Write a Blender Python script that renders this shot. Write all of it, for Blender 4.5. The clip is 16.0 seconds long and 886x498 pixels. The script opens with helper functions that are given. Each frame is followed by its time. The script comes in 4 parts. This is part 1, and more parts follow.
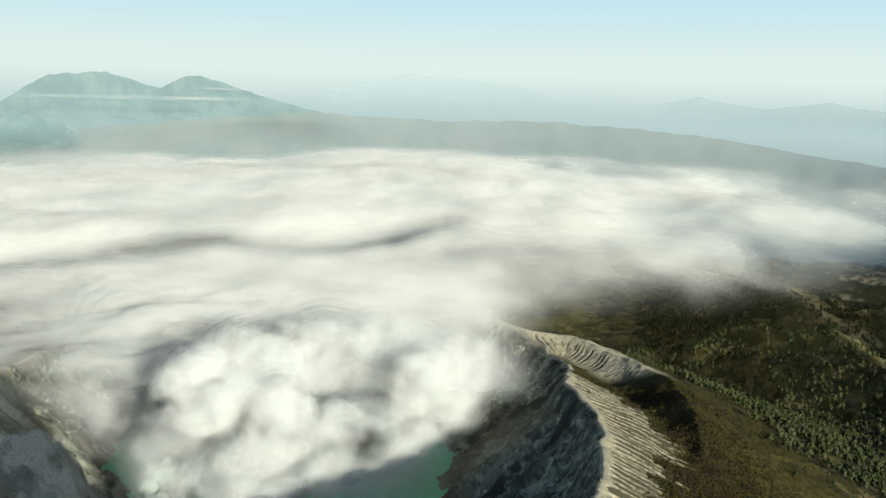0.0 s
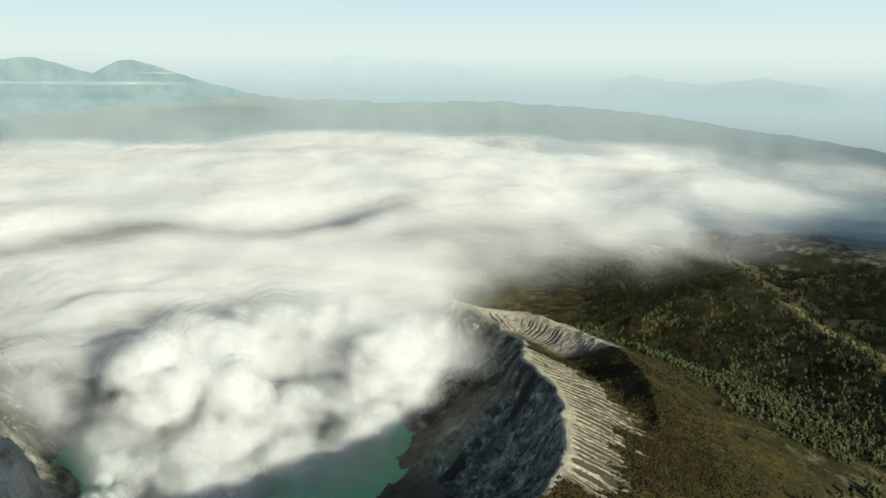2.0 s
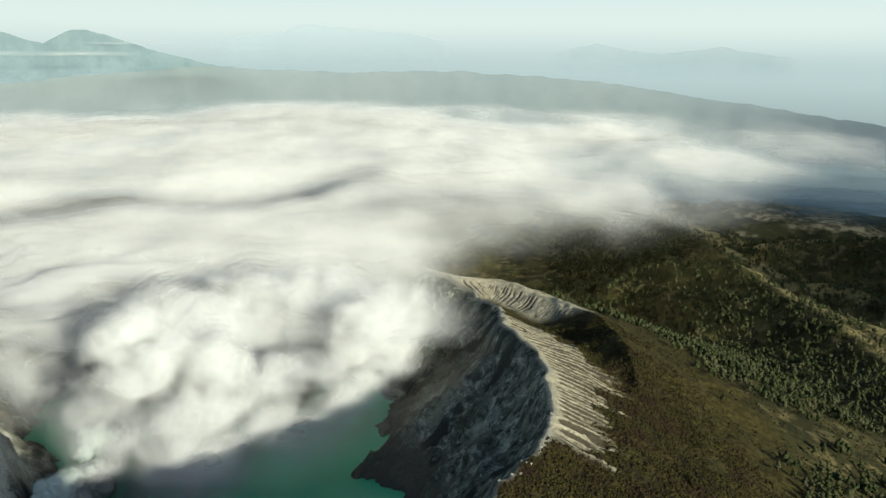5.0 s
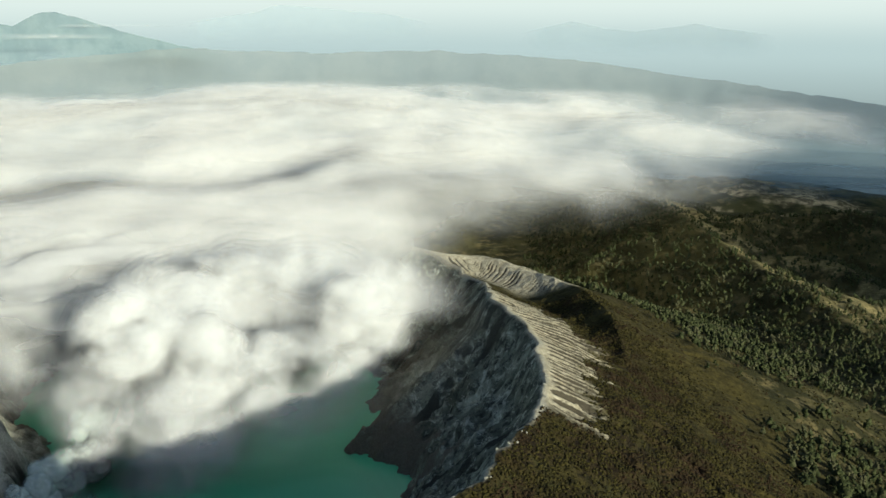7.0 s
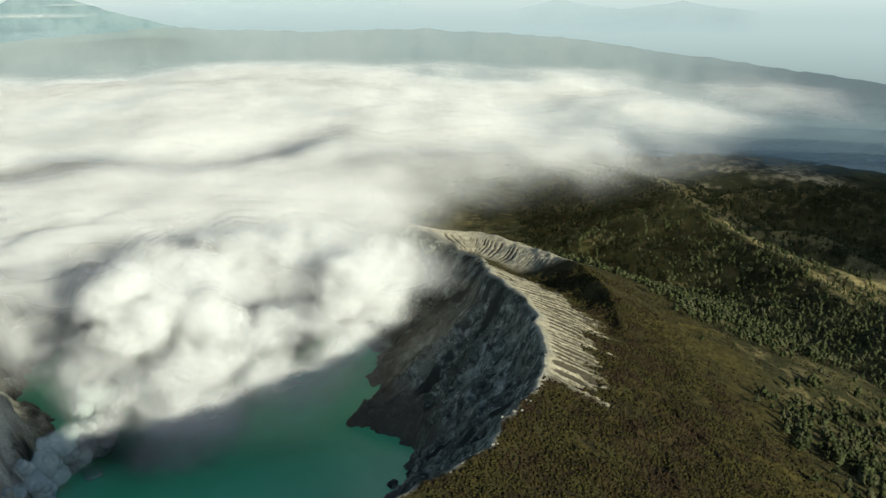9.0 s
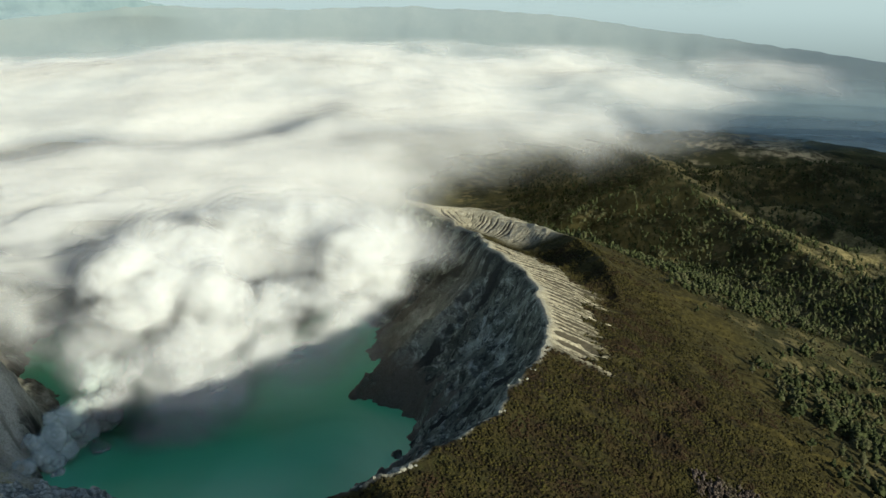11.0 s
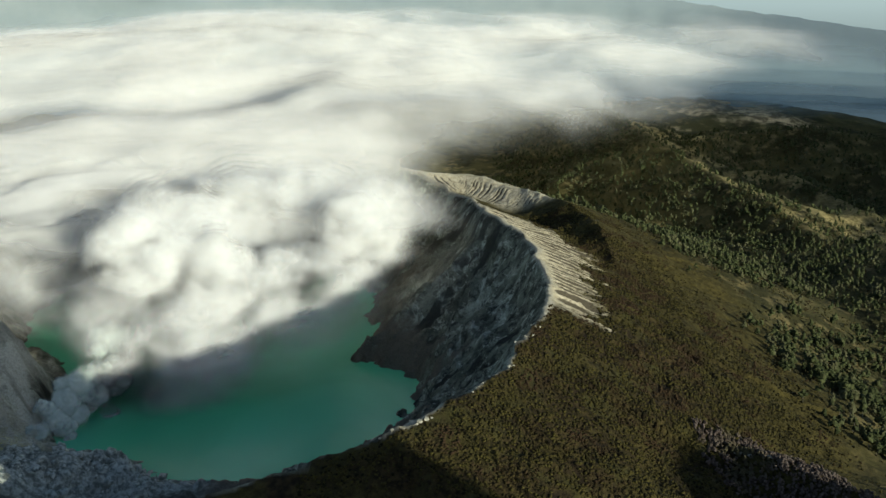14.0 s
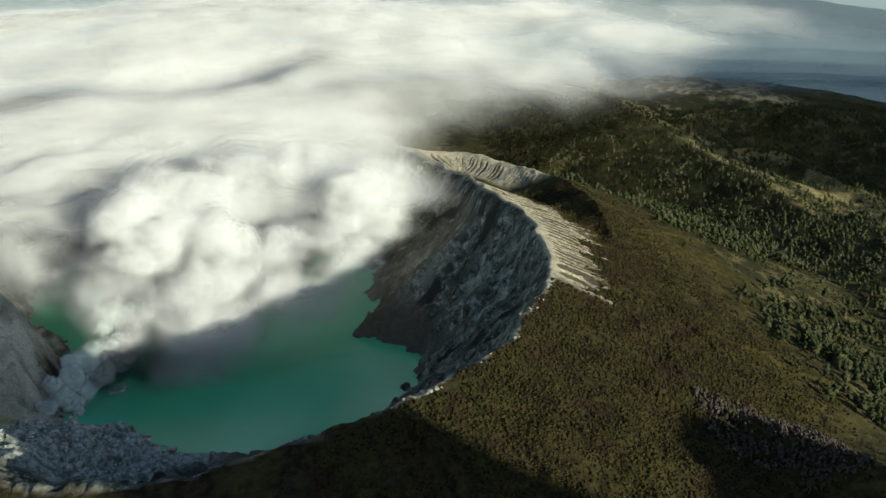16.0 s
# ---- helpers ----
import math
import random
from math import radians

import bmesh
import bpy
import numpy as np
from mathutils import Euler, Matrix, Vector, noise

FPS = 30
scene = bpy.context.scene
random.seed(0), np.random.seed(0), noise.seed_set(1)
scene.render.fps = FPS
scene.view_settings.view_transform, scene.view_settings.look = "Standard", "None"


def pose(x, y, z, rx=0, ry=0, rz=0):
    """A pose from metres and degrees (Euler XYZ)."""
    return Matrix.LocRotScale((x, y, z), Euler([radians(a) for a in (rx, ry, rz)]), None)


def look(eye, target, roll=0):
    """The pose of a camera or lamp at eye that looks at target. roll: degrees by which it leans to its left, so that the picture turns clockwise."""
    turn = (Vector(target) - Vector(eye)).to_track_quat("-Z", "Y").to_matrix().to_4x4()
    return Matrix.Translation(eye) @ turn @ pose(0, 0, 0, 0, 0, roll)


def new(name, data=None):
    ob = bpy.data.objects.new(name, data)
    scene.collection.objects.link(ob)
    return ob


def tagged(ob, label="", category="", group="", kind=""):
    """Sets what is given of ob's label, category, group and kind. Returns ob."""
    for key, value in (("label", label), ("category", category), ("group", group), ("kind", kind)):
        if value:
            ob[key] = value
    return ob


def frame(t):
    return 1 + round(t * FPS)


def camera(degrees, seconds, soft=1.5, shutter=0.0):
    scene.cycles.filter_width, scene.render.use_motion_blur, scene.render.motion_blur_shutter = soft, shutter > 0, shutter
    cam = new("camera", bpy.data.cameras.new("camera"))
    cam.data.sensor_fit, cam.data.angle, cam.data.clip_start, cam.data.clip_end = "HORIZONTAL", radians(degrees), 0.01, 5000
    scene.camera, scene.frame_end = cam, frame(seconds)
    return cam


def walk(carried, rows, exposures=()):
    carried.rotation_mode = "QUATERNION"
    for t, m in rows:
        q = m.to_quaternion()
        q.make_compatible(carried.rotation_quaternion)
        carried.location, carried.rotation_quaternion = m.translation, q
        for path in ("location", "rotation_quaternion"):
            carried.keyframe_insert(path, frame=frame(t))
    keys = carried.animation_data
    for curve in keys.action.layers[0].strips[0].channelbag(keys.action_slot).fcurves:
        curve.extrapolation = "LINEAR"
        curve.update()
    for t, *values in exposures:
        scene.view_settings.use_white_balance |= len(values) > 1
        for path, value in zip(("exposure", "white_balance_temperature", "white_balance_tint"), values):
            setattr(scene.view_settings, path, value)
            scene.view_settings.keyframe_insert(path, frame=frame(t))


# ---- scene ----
# The flight: seconds, eye in metres, heading to the left of +y, pitch and roll in degrees.
EXPO = 0.06
cam = camera(53.65, 16.0)


def flight(t, x, y, z, heading, pitch, roll):
    return t, pose(x, y, z, 90 + pitch, 0, heading) @ pose(0, 0, 0, 0, 0, roll)


walk(cam, [
    flight(0, 163.6, 100.5, 630.4, 12.78, -10.01, 1.44),
    flight(0.5, 158.8, 100.4, 628.7, 11.78, -10.26, 1.13),
    flight(1, 154.0, 100.4, 627.1, 10.75, -10.55, 0.96),
    flight(1.5, 149.0, 100.4, 625.6, 9.72, -10.83, 0.77),
    flight(2, 143.6, 100.4, 624.0, 8.89, -11.10, 0.58),
    flight(2.5, 137.7, 100.5, 622.3, 8.17, -11.38, 0.44),
    flight(3, 131.7, 100.6, 620.6, 7.67, -11.66, 0.41),
    flight(3.5, 125.8, 100.5, 619.1, 7.12, -11.93, 0.47),
    flight(4, 120.0, 100.1, 617.5, 6.62, -12.23, 0.50),
    flight(6.5, 94.8, 85.4, 611.4, 4.79, -13.77, 0.09),
    flight(7, 90.3, 81.3, 610.3, 4.23, -14.07, -0.07),
    flight(7.5, 85.6, 77.0, 609.4, 3.91, -14.43, -0.06),
    flight(8, 80.9, 72.7, 608.6, 3.73, -14.76, -0.15),
    flight(8.5, 76.4, 68.3, 607.7, 3.52, -15.05, -0.20),
    flight(9, 71.9, 63.9, 606.7, 3.30, -15.38, -0.30),
    flight(11.5, 46.2, 41.1, 603.4, 2.09, -17.04, -0.47),
    flight(12, 41.3, 36.4, 603.1, 1.84, -17.36, -0.56),
    flight(12.5, 36.3, 31.7, 602.7, 1.59, -17.67, -0.63),
    flight(13, 31.2, 27.1, 602.3, 1.34, -18.00, -0.67),
    flight(13.5, 26.0, 22.4, 602.0, 1.11, -18.31, -0.72),
    flight(14, 20.8, 17.7, 601.5, 0.89, -18.62, -0.74),
    flight(14.5, 15.5, 13.1, 601.1, 0.66, -18.94, -0.76),
    flight(15, 10.3, 8.6, 600.7, 0.44, -19.25, -0.75),
    flight(15.5, 5.1, 4.2, 600.3, 0.20, -19.56, -0.81),
    flight(16, 0.0, 0.0, 600.0, -0.00, -19.87, -0.84),
], exposures=[(0.0, EXPO, 6380, 5.5), (16.0, EXPO, 6380, 5.5)])

# ---- light ----
SUN_AZ, SUN_EL = 130.0, 12.5        # degrees clockwise from +y, and above the horizon
world = bpy.data.worlds.new("sky")
scene.world = world
world.use_nodes = True
wn = world.node_tree.nodes
sky = wn.new("ShaderNodeTexSky")
sky.sky_type = "NISHITA"
sky.sun_disc = False
sky.sun_elevation = radians(SUN_EL)
sky.sun_rotation = radians(SUN_AZ)
sky.altitude = 2700
sky.air_density, sky.dust_density, sky.ozone_density = 1.0, 4.0, 1.0
world.node_tree.links.new(sky.outputs[0], wn["Background"].inputs[0])
wn["Background"].inputs[1].default_value = 0.125
to_sun = Vector((math.sin(radians(SUN_AZ)) * math.cos(radians(SUN_EL)),
                 math.cos(radians(SUN_AZ)) * math.cos(radians(SUN_EL)), math.sin(radians(SUN_EL))))
sun = new("sun", bpy.data.lights.new("sun", "SUN"))
sun.data.energy, sun.data.angle, sun.data.color = 5.0, radians(0.5), (0.96, 0.94, 0.79)
sun.matrix_world = look(to_sun * 3000, (0, 0, 0))
scene.cycles.transparent_max_bounces = 48

# ---- noise and curves ----
def lattice(ix, iy, iz, seed):
    h = (ix * 374761393 + iy * 668265263 + iz * 2147483647 + seed * 974634777) & 0xFFFFFFFF
    h = ((h ^ (h >> 13)) * 1274126177) & 0xFFFFFFFF
    h = ((h ^ (h >> 15)) * 2246822519) & 0xFFFFFFFF
    return ((h ^ (h >> 16)) & 0xFFFFFF) / float(0xFFFFFF)


def vnoise(x, y, seed=0):
    """Smooth value noise in -1..1 with unit cells."""
    fx, fy = np.floor(x), np.floor(y)
    ix, iy = fx.astype(np.int64), fy.astype(np.int64)
    u, v = x - fx, y - fy
    u, v = u * u * u * (u * (u * 6 - 15) + 10), v * v * v * (v * (v * 6 - 15) + 10)
    a, b = lattice(ix, iy, 0, seed), lattice(ix + 1, iy, 0, seed)
    c, d = lattice(ix, iy + 1, 0, seed), lattice(ix + 1, iy + 1, 0, seed)
    return 2 * ((a + (b - a) * u) * (1 - v) + (c + (d - c) * u) * v) - 1


def fbm(x, y, size, octaves=4, seed=0, gain=0.5):
    total, amp, norm = 0.0, 1.0, 0.0
    for k in range(octaves):
        f = 2.03 ** k / size
        total = total + amp * vnoise(x * f + 17.3 * k, y * f - 9.1 * k, seed + k)
        norm += amp
        amp *= gain
    return total / norm


def ridged(x, y, size, octaves=4, seed=0):
    total, amp, norm = 0.0, 1.0, 0.0
    for k in range(octaves):
        f = 2.07 ** k / size
        total = total + amp * (1 - 2 * np.abs(vnoise(x * f + 5.1 * k, y * f + 3.7 * k, seed + k)))
        norm += amp
        amp *= 0.5
    return total / norm


def step(a, b, x):
    t = np.clip((x - a) / (b - a), 0, 1)
    return t * t * (3 - 2 * t)


def curve(points, closed, n=8):
    """A smooth curve through the given points, as an array of samples."""
    p = np.array(points, float)
    m = len(p)
    out = []
    for i in range(m if closed else m - 1):
        if closed:
            a, b, c, d = p[i - 1], p[i], p[(i + 1) % m], p[(i + 2) % m]
        else:
            a, b, c, d = p[max(i - 1, 0)], p[i], p[i + 1], p[min(i + 2, m - 1)]
        for k in range(n):
            t = k / n
            out.append(0.5 * (2 * b + (c - a) * t + (2 * a - 5 * b + 4 * c - d) * t * t + (3 * b - a - 3 * c + d) * t ** 3))
    if not closed:
        out.append(p[-1])
    return np.array(out)


def nearest(x, y, line, closed):
    """Distance from each place to the line, the value of its third column there, and the length along it."""
    best = np.full(x.shape, 1e9)
    val, along = np.zeros(x.shape), np.zeros(x.shape)
    run = 0.0
    for i in range(len(line) if closed else len(line) - 1):
        a, b = line[i], line[(i + 1) % len(line)]
        dx, dy = b[0] - a[0], b[1] - a[1]
        ll = math.hypot(dx, dy) + 1e-9
        t = np.clip(((x - a[0]) * dx + (y - a[1]) * dy) / ll ** 2, 0, 1)
        d = np.hypot(x - a[0] - t * dx, y - a[1] - t * dy)
        m = d < best
        best = np.where(m, d, best)
        if len(a) > 2:
            val = np.where(m, a[2] + t * (b[2] - a[2]), val)
        along = np.where(m, run + t * ll, along)
        run += ll
    return best, val, along


def inside(x, y, line):
    flag = np.zeros(x.shape, bool)
    for i in range(len(line)):
        (x0, y0), (x1, y1) = line[i - 1][:2], line[i][:2]
        if y0 == y1:
            continue
        flag ^= ((y0 > y) != (y1 > y)) & (x < (x1 - x0) * (y - y0) / (y1 - y0) + x0)
    return flag


def soft_max(a, b, k):
    return 0.5 * (a + b + np.sqrt((a - b) ** 2 + k * k))


# ---- the plan of the volcano: lake level is z = 0 ----
RIM = curve([(-249, 672, 140), (-159, 689, 160), (-67, 712, 180), (-18, 740, 191), (36, 783, 196), (67, 832, 198),
             (95, 900, 199), (128, 1000, 197), (137, 1081, 200), (133, 1174, 200), (111, 1297, 203), (70, 1375, 208),
             (66, 1450, 192), (60, 1530, 174), (56, 1600, 162), (20, 1680, 155), (-60, 1757, 174), (-200, 1850, 185),
             (-400, 1930, 180), (-600, 1900, 172), (-780, 1750, 165), (-860, 1500, 162), (-830, 1250, 168),
             (-730, 1060, 175), (-640, 900, 165), (-540, 770, 150), (-430, 690, 132), (-330, 665, 130)], True, 10)
RIM_SMOOTH = RIM.copy()
along_rim = np.arange(len(RIM)) * 1.0
RIM[:, 0] += 4.5 * vnoise(along_rim * 0.37, along_rim * 0 + 3.3, 7) + 2.5 * vnoise(along_rim * 0.9, along_rim * 0 + 8.3, 9)
RIM[:, 1] += 4.5 * vnoise(along_rim * 0.37, along_rim * 0 + 5.7, 8)
RIM[:, 2] += 4.0 * vnoise(along_rim * 0.45, along_rim * 0 + 1.7, 10)
SHORE = curve([(-139, 1270), (-112, 1243), (-62, 1213), (-47, 1134), (-60, 1050), (-110, 975), (-200, 935),
               (-300, 925), (-360, 945), (-420, 985), (-500, 1010), (-532, 1080), (-548, 1155), (-600, 1240),
               (-680, 1320), (-730, 1450), (-700, 1620), (-560, 1730), (-380, 1745), (-220, 1690), (-150, 1580),
               (-128, 1490), (-136, 1433), (-106, 1394), (-122, 1340)], True)
CREST = curve([(268, 1330, 140), (262, 1405, 162), (236, 1545, 164),
               (182, 1645, 162), (110, 1725, 166), (40, 1772, 172), (-56, 1768, 175), (-200, 1850, 185)], False)
BUTTRESS = curve([(-132, 1276, 3), (-95, 1290, 38), (-45, 1305, 82), (5, 1325, 122), (45, 1345, 160)], False)
LEFT_SPUR = curve([(-720, 1000, 178), (-630, 1072, 162), (-590, 1100, 128), (-560, 1122, 55), (-544, 1132, 0)], False)
NEAR_SPUR = curve([(292, 822, 108), (330, 785, 119), (385, 715, 126), (455, 610, 135), (560, 470, 150)], False)
GULLY = curve([(272, 1075), (300, 1035), (318, 1000), (328, 972), (352, 940)], False)
RIDGE_A = curve([(600, 3500, 10), (665, 3020, 14), (705, 2760, 2), (780, 2500, -22), (865, 2270, -48), (925, 2060, -78)], False)
RIDGE_B = curve([(930, 3230, -62), (1001, 3145, -26), (1100, 3105, -14), (1231, 3062, 10), (1398, 2989, 4), (1509, 2935, -22), (1640, 2800, -34), (1800, 2500, -60)], False)
KNOB = curve([(1000, 2790, -72), (1050, 2646, -52), (1120, 2470, -84), (1190, 2300, -100)], False)


def hill(x, y, cx, cy, h, rx, ry, turn=0.0):
    c, s = math.cos(radians(turn)), math.sin(radians(turn))
    u, v = ((x - cx) * c + (y - cy) * s) / rx, (-(x - cx) * s + (y - cy) * c) / ry
    return h * np.exp(-(u * u + v * v))


def land(x, y):
    """Height of the ground, and masks of its covers."""
    d, h, along = nearest(x, y, RIM, True)
    inn = inside(x, y, RIM)
    wx, wy = x + 24 * fbm(x, y, 34, 4, 131, 0.6), y + 24 * fbm(x, y, 34, 4, 133, 0.6)
    ds = nearest(wx, wy, SHORE, True)[0]
    lake = inside(wx, wy, SHORE)
    d2, h2, along2 = nearest(x, y, CREST, False)
    # country outside
    base = -70 - 95 * step(1800, 2650, y) + 25 * step(3300, 4200, y) * step(1900, 1300, x) - 70 * step(1400, 2300, x - 0.1 * (y - 3000)) * step(2600, 3300, y)
    base = base + 24 * fbm(x, y, 420, 4, 3) + 10 * ridged(x, y, 160, 3, 8) * step(200, 900, d)
    for line, grade in ((RIDGE_A, 0.38), (RIDGE_B, 0.46), (KNOB, 0.42)):
        dr, hr, _ = nearest(x, y, line, False)
        spur = hr - grade * dr * (1 + 0.25 * fbm(x, y, 200, 3, 15)) + (20 * ridged(x, y, 120, 4, 16) - 8) * step(0, 90, dr)
        base = soft_max(base, spur, 14)
    base = base + hill(x, y, 925, 3060, 62, 80, 120) + hill(x, y, 1010, 2330, 26, 130, 90)
    # small old cones on the far plain
    for ox, oy, oh, orad in ((1010, 4080, 15, 95), (1290, 4180, 20, 150), (1420, 3960, 12, 80), (1160, 4330, 16, 120), (1150, 3950, 13, 70), (1530, 4120, 16, 95), (1340, 4400, 18, 110), (900, 4250, 14, 100)):
        rr = np.hypot(x - ox, y - oy) / orad
        base = base + oh * np.exp(-(rr - 0.75) ** 2 * 6) * (rr < 2.5)
    # outer slopes
    slope = 0.40 + 0.05 * fbm(x, y, 300, 2, 5)
    cone = h - slope * d - 0.00006 * d * d
    east = step(1020, 1180, y) * step(1800, 1600, y) * step(-60, 30, x)
    cone = cone - 0.03 * np.minimum(d, 140) * east
    out = soft_max(base, cone, 26)
    second = np.where(d2 < 900, h2 - 0.43 * d2, -999)
    out = soft_max(out, second, 16)
    nd, nh, _ = nearest(x, y, NEAR_SPUR, False)
    out = soft_max(out, nh - 0.5 * nd, 6)
    gullied = (~inn) * step(990, 1030, y + 0.25 * (x - 130)) * step(1560, 1480, y) * step(-40, 20, x) * step(-1, 3, d)
    run = nearest(x, y, RIM_SMOOTH, True)[2]
    fan = run + 3.0 * fbm(x, y, 45, 3, 21) + 8 * fbm(x, y, 160, 2, 22) + 0.06 * d
    # rills of uneven width, depth and length that branch down the ash
    lane = fan / 12.5 + 0.55 * vnoise(fan / 41, 0 * fan, 24) + 0.20 * fbm(x, y, 28, 3, 23)
    rill = np.floor(lane + 0.5)
    deep = np.abs((lane % 1.0) * 2 - 1) ** 1.4 * (0.62 + 0.45 * vnoise(rill * 0.73, 0 * rill + 4.4, 25))
    fork = fan / 4.7 + 0.35 * fbm(x, y, 20, 3, 26)
    cut = np.abs((fork % 1.0) * 2 - 1) ** 1.6 * step(8, 45, d)
    comb = 1.1 * deep + 0.36 * cut
    reach = 74 + 46 * step(1080, 1280, y) + 26 * fbm(x, y, 40, 3, 31) + 26 * vnoise(rill * 1.37, 0 * rill, 27)
    ash = gullied * step(1.0, 0.72, d / np.maximum(reach, 25)) * step(-6, 14, out - second)
    ash = ash * step(1.05, 0.55, d / np.maximum(reach, 25) + 0.35 * fbm(x, y, 9, 3, 28) * step(20, 60, d))
    out = out - 6.0 * comb * gullied * step(1.25, 0.8, d / np.maximum(reach, 25)) * step(2, 26, d) * step(-6, 14, out - second)
    # the pale inner face of the far crest
    far = (~inn | (d < 40)) * step(1590, 1640, y) * step(95, 50, d2) * step(250, 190, x) * step(-150, -90, x)
    lane2 = (along2 + 10 * fbm(x, y, 50, 3, 41) + 0.25 * d2) / 9.5 + 0.5 * vnoise(along2 / 34, 0 * along2, 42)
    comb2 = np.abs((lane2 % 1.0) * 2 - 1) ** 2.0 * (0.5 + 0.5 * vnoise(np.floor(lane2 + 0.5) * 0.71, 0 * lane2, 43)) * step(2, 22, d2)
    out = out - 3.4 * comb2 * far
    # rough ground
    out = out + 1.6 * fbm(x, y, 22, 3, 51) * step(3, 40, d) * (1 - 0.6 * ash)
    out = out + (5 * ridged(x, y, 75, 3, 61) - 2) * step(20, 120, d)
    out = out + (3.4 * ridged(along + 12 * fbm(x, y, 90, 2, 63), 0.22 * d, 26, 3, 65)) * step(50, 130, d) * step(700, 350, d)
    # a dark hollow and a brushy gully on the slope
    out = out - 11 * np.exp(-((x - 264) / 21) ** 4 - ((y - 961 - 0.25 * (x - 262)) / 5.0) ** 2)
    gd = nearest(x, y, GULLY, False)[0]
    out = out - 5 * np.exp(-(gd / 5.0) ** 2)
    # crater walls
    u = ds / (ds + d + 1e-6)
    rocky = ridged(x, y, 120, 5, 71)
    fine = ridged(x + 20 * rocky, y, 34, 4, 77)
    wall = h * (0.86 * u ** 1.08 + 0.14 * step(0.78, 1.0, u))
    body = np.sin(np.pi * np.clip(u, 0, 1)) ** 0.7
    steep = ridged(along * 1.0 + 14 * rocky, ds * 0.35, 46, 4, 83)
    chute = ridged(along + 9 * fine + 6 * fbm(x, y, 40, 3, 86), ds * 0.16, 19, 4, 87)
    blocks = ridged(x + 6 * fine, y, 17, 3, 85)
    wall = wall + body * (17 * rocky + 9 * fine + 8 * steep + 3.6 * chute + 5.0 * blocks) + 9 * np.abs(fbm(x, y, 60, 3, 91)) * step(0, .2, u) * step(1, .8, u)
    # a buttress that runs down to the cape
    bd, bh, _ = nearest(x, y, BUTTRESS, False)
    wall = np.where(inn, np.maximum(wall, bh + 9 * fine + 5 * rocky + 5 * chute + 2.5 * blocks - 0.75 * bd), wall)
    sd, sh, _ = nearest(x, y, LEFT_SPUR, False)
    wall = np.where(inn, np.maximum(wall, sh + 6 * fine + 7 * steep + 9 * ridged(sd * 0.25, sh + 14 * fbm(x, y, 40, 3, 88), 20, 4, 89) - 1.05 * sd), wall)
    # rock mound and the floor by the vents
    mound = (hill(x, y, -400, 880, 34, 95, 60, 25)) * (1 + 0.45 * ridged(x, y, 38, 4, 95)) + 7 * ridged(x, y, 21, 3, 97) + 4 * ridged(x, y, 9, 2, 98)
    wall = np.where(inn & (y < 1010) & (x < -300), wall * (0.55 + 0.45 * step(0.35, 0.9, u)) + mound * step(0, .25, u), wall)
    wall = np.maximum(wall, 0.6 * ds ** 0.5)
    z = np.where(inn, wall, out)
    z = np.where(lake, -2 - 0.12 * np.minimum(ds, 60), z)
    # the older cone behind, to the east and south of the flight, unseen; the first and last bumps are added to shape
    # its shadow
    z = z + hill(x, y, 1153, -410, 300, 90, 320, 50)
    z = z + hill(x, y, 1297, -577, 600, 520, 620, -10) * step(150, 700, np.hypot(x - 100, y - 300))
    z = z + hill(x, y, 1575, -288, 185, 125, 85)
    rock = inn * 1.0
    strata = 0.5 + 0.5 * fbm(along + 22 * rocky + 12 * fine, ds * 0.5, 24, 4, 99, 0.6) + 0.10 * chute + 0.08 * blocks
    seams = 0.5 + 0.5 * fbm(along * 0.8 + 16 * rocky, ds * 0.3 + 8 * fine, 48, 4, 199, 0.55)
    # pale left wall, and a pale scar widened to paint in skylight
    pale = inn * step(-430, -520, x) * step(1320, 1200, y) * step(0.02, .1, u) + inn * 0.9 * np.exp(-((x + 28) ** 2 + (y - 1395) ** 2) / 78 ** 2)
    sulphur = inn * np.exp(-(((x + 545) / 45) ** 2 + ((y - 935) / 55) ** 2))
    lava = inn * step(1.25, 0.8, np.hypot((x + 415) / 150, (y - 865) / 105))
    grass = (~inn) * step(60, 160, d) * (1 - ash)
    return z, dict(strata=strata, seams=seams, rock=rock, pale=pale, sulphur=sulphur, lava=lava, ash=np.maximum(ash, far), gully=np.maximum(comb * ash * step(4, 20, d), comb2 * far), edge=np.where(inn, step(3.5, 1.0, d), 1.0) * np.maximum(step(9, 3, (d + 4 * fbm(x, y, 18, 2, 13)) * (1 + 1.6 * step(960, 880, y))), 0) * step(-0.25, 0.25, fbm(x, y, 30, 3, 14) + 0.5 * step(960, 1010, y)) * (1 - 0.6 * step(790, 700, y)),
                   scrub=(~inn) * step(300, 170, d + 60 * fbm(x, y, 120, 3, 33) + 70 * step(960, 1150, y)) * step(1600, 1400, y),
                   meadow= step(20, -60, np.interp(y, RIDGE_A[::-1, 1], RIDGE_A[::-1, 0]) - x + 0.0) * step(430, 210, nearest(x, y, RIDGE_A, False)[0] + 90 * fbm(x, y, 120, 3, 37)) * step(1900, 2150, y) * step(-0.25, 0.15, fbm(x, y, 75, 4, 39)),
                   field=step(3750, 3900, y) * step(700, 850, x) * step(1750, 1500, x) * step(-0.05, 0.12, fbm(x, y, 130, 4, 35)), u=u * inn, d=np.minimum(d, 2000))


def axis(pieces):
    """Grid lines: (from, to, spacing at the start, spacing at the end) pieces."""
    out = [pieces[0][0]]
    for a, b, s0, s1 in pieces:
        p = a
        while p < b - 0.6 * s0:
            t = (p - a) / (b - a)
            p += s0 + (s1 - s0) * t
            out.append(min(p, b))
        out[-1] = b
    return np.array(out)


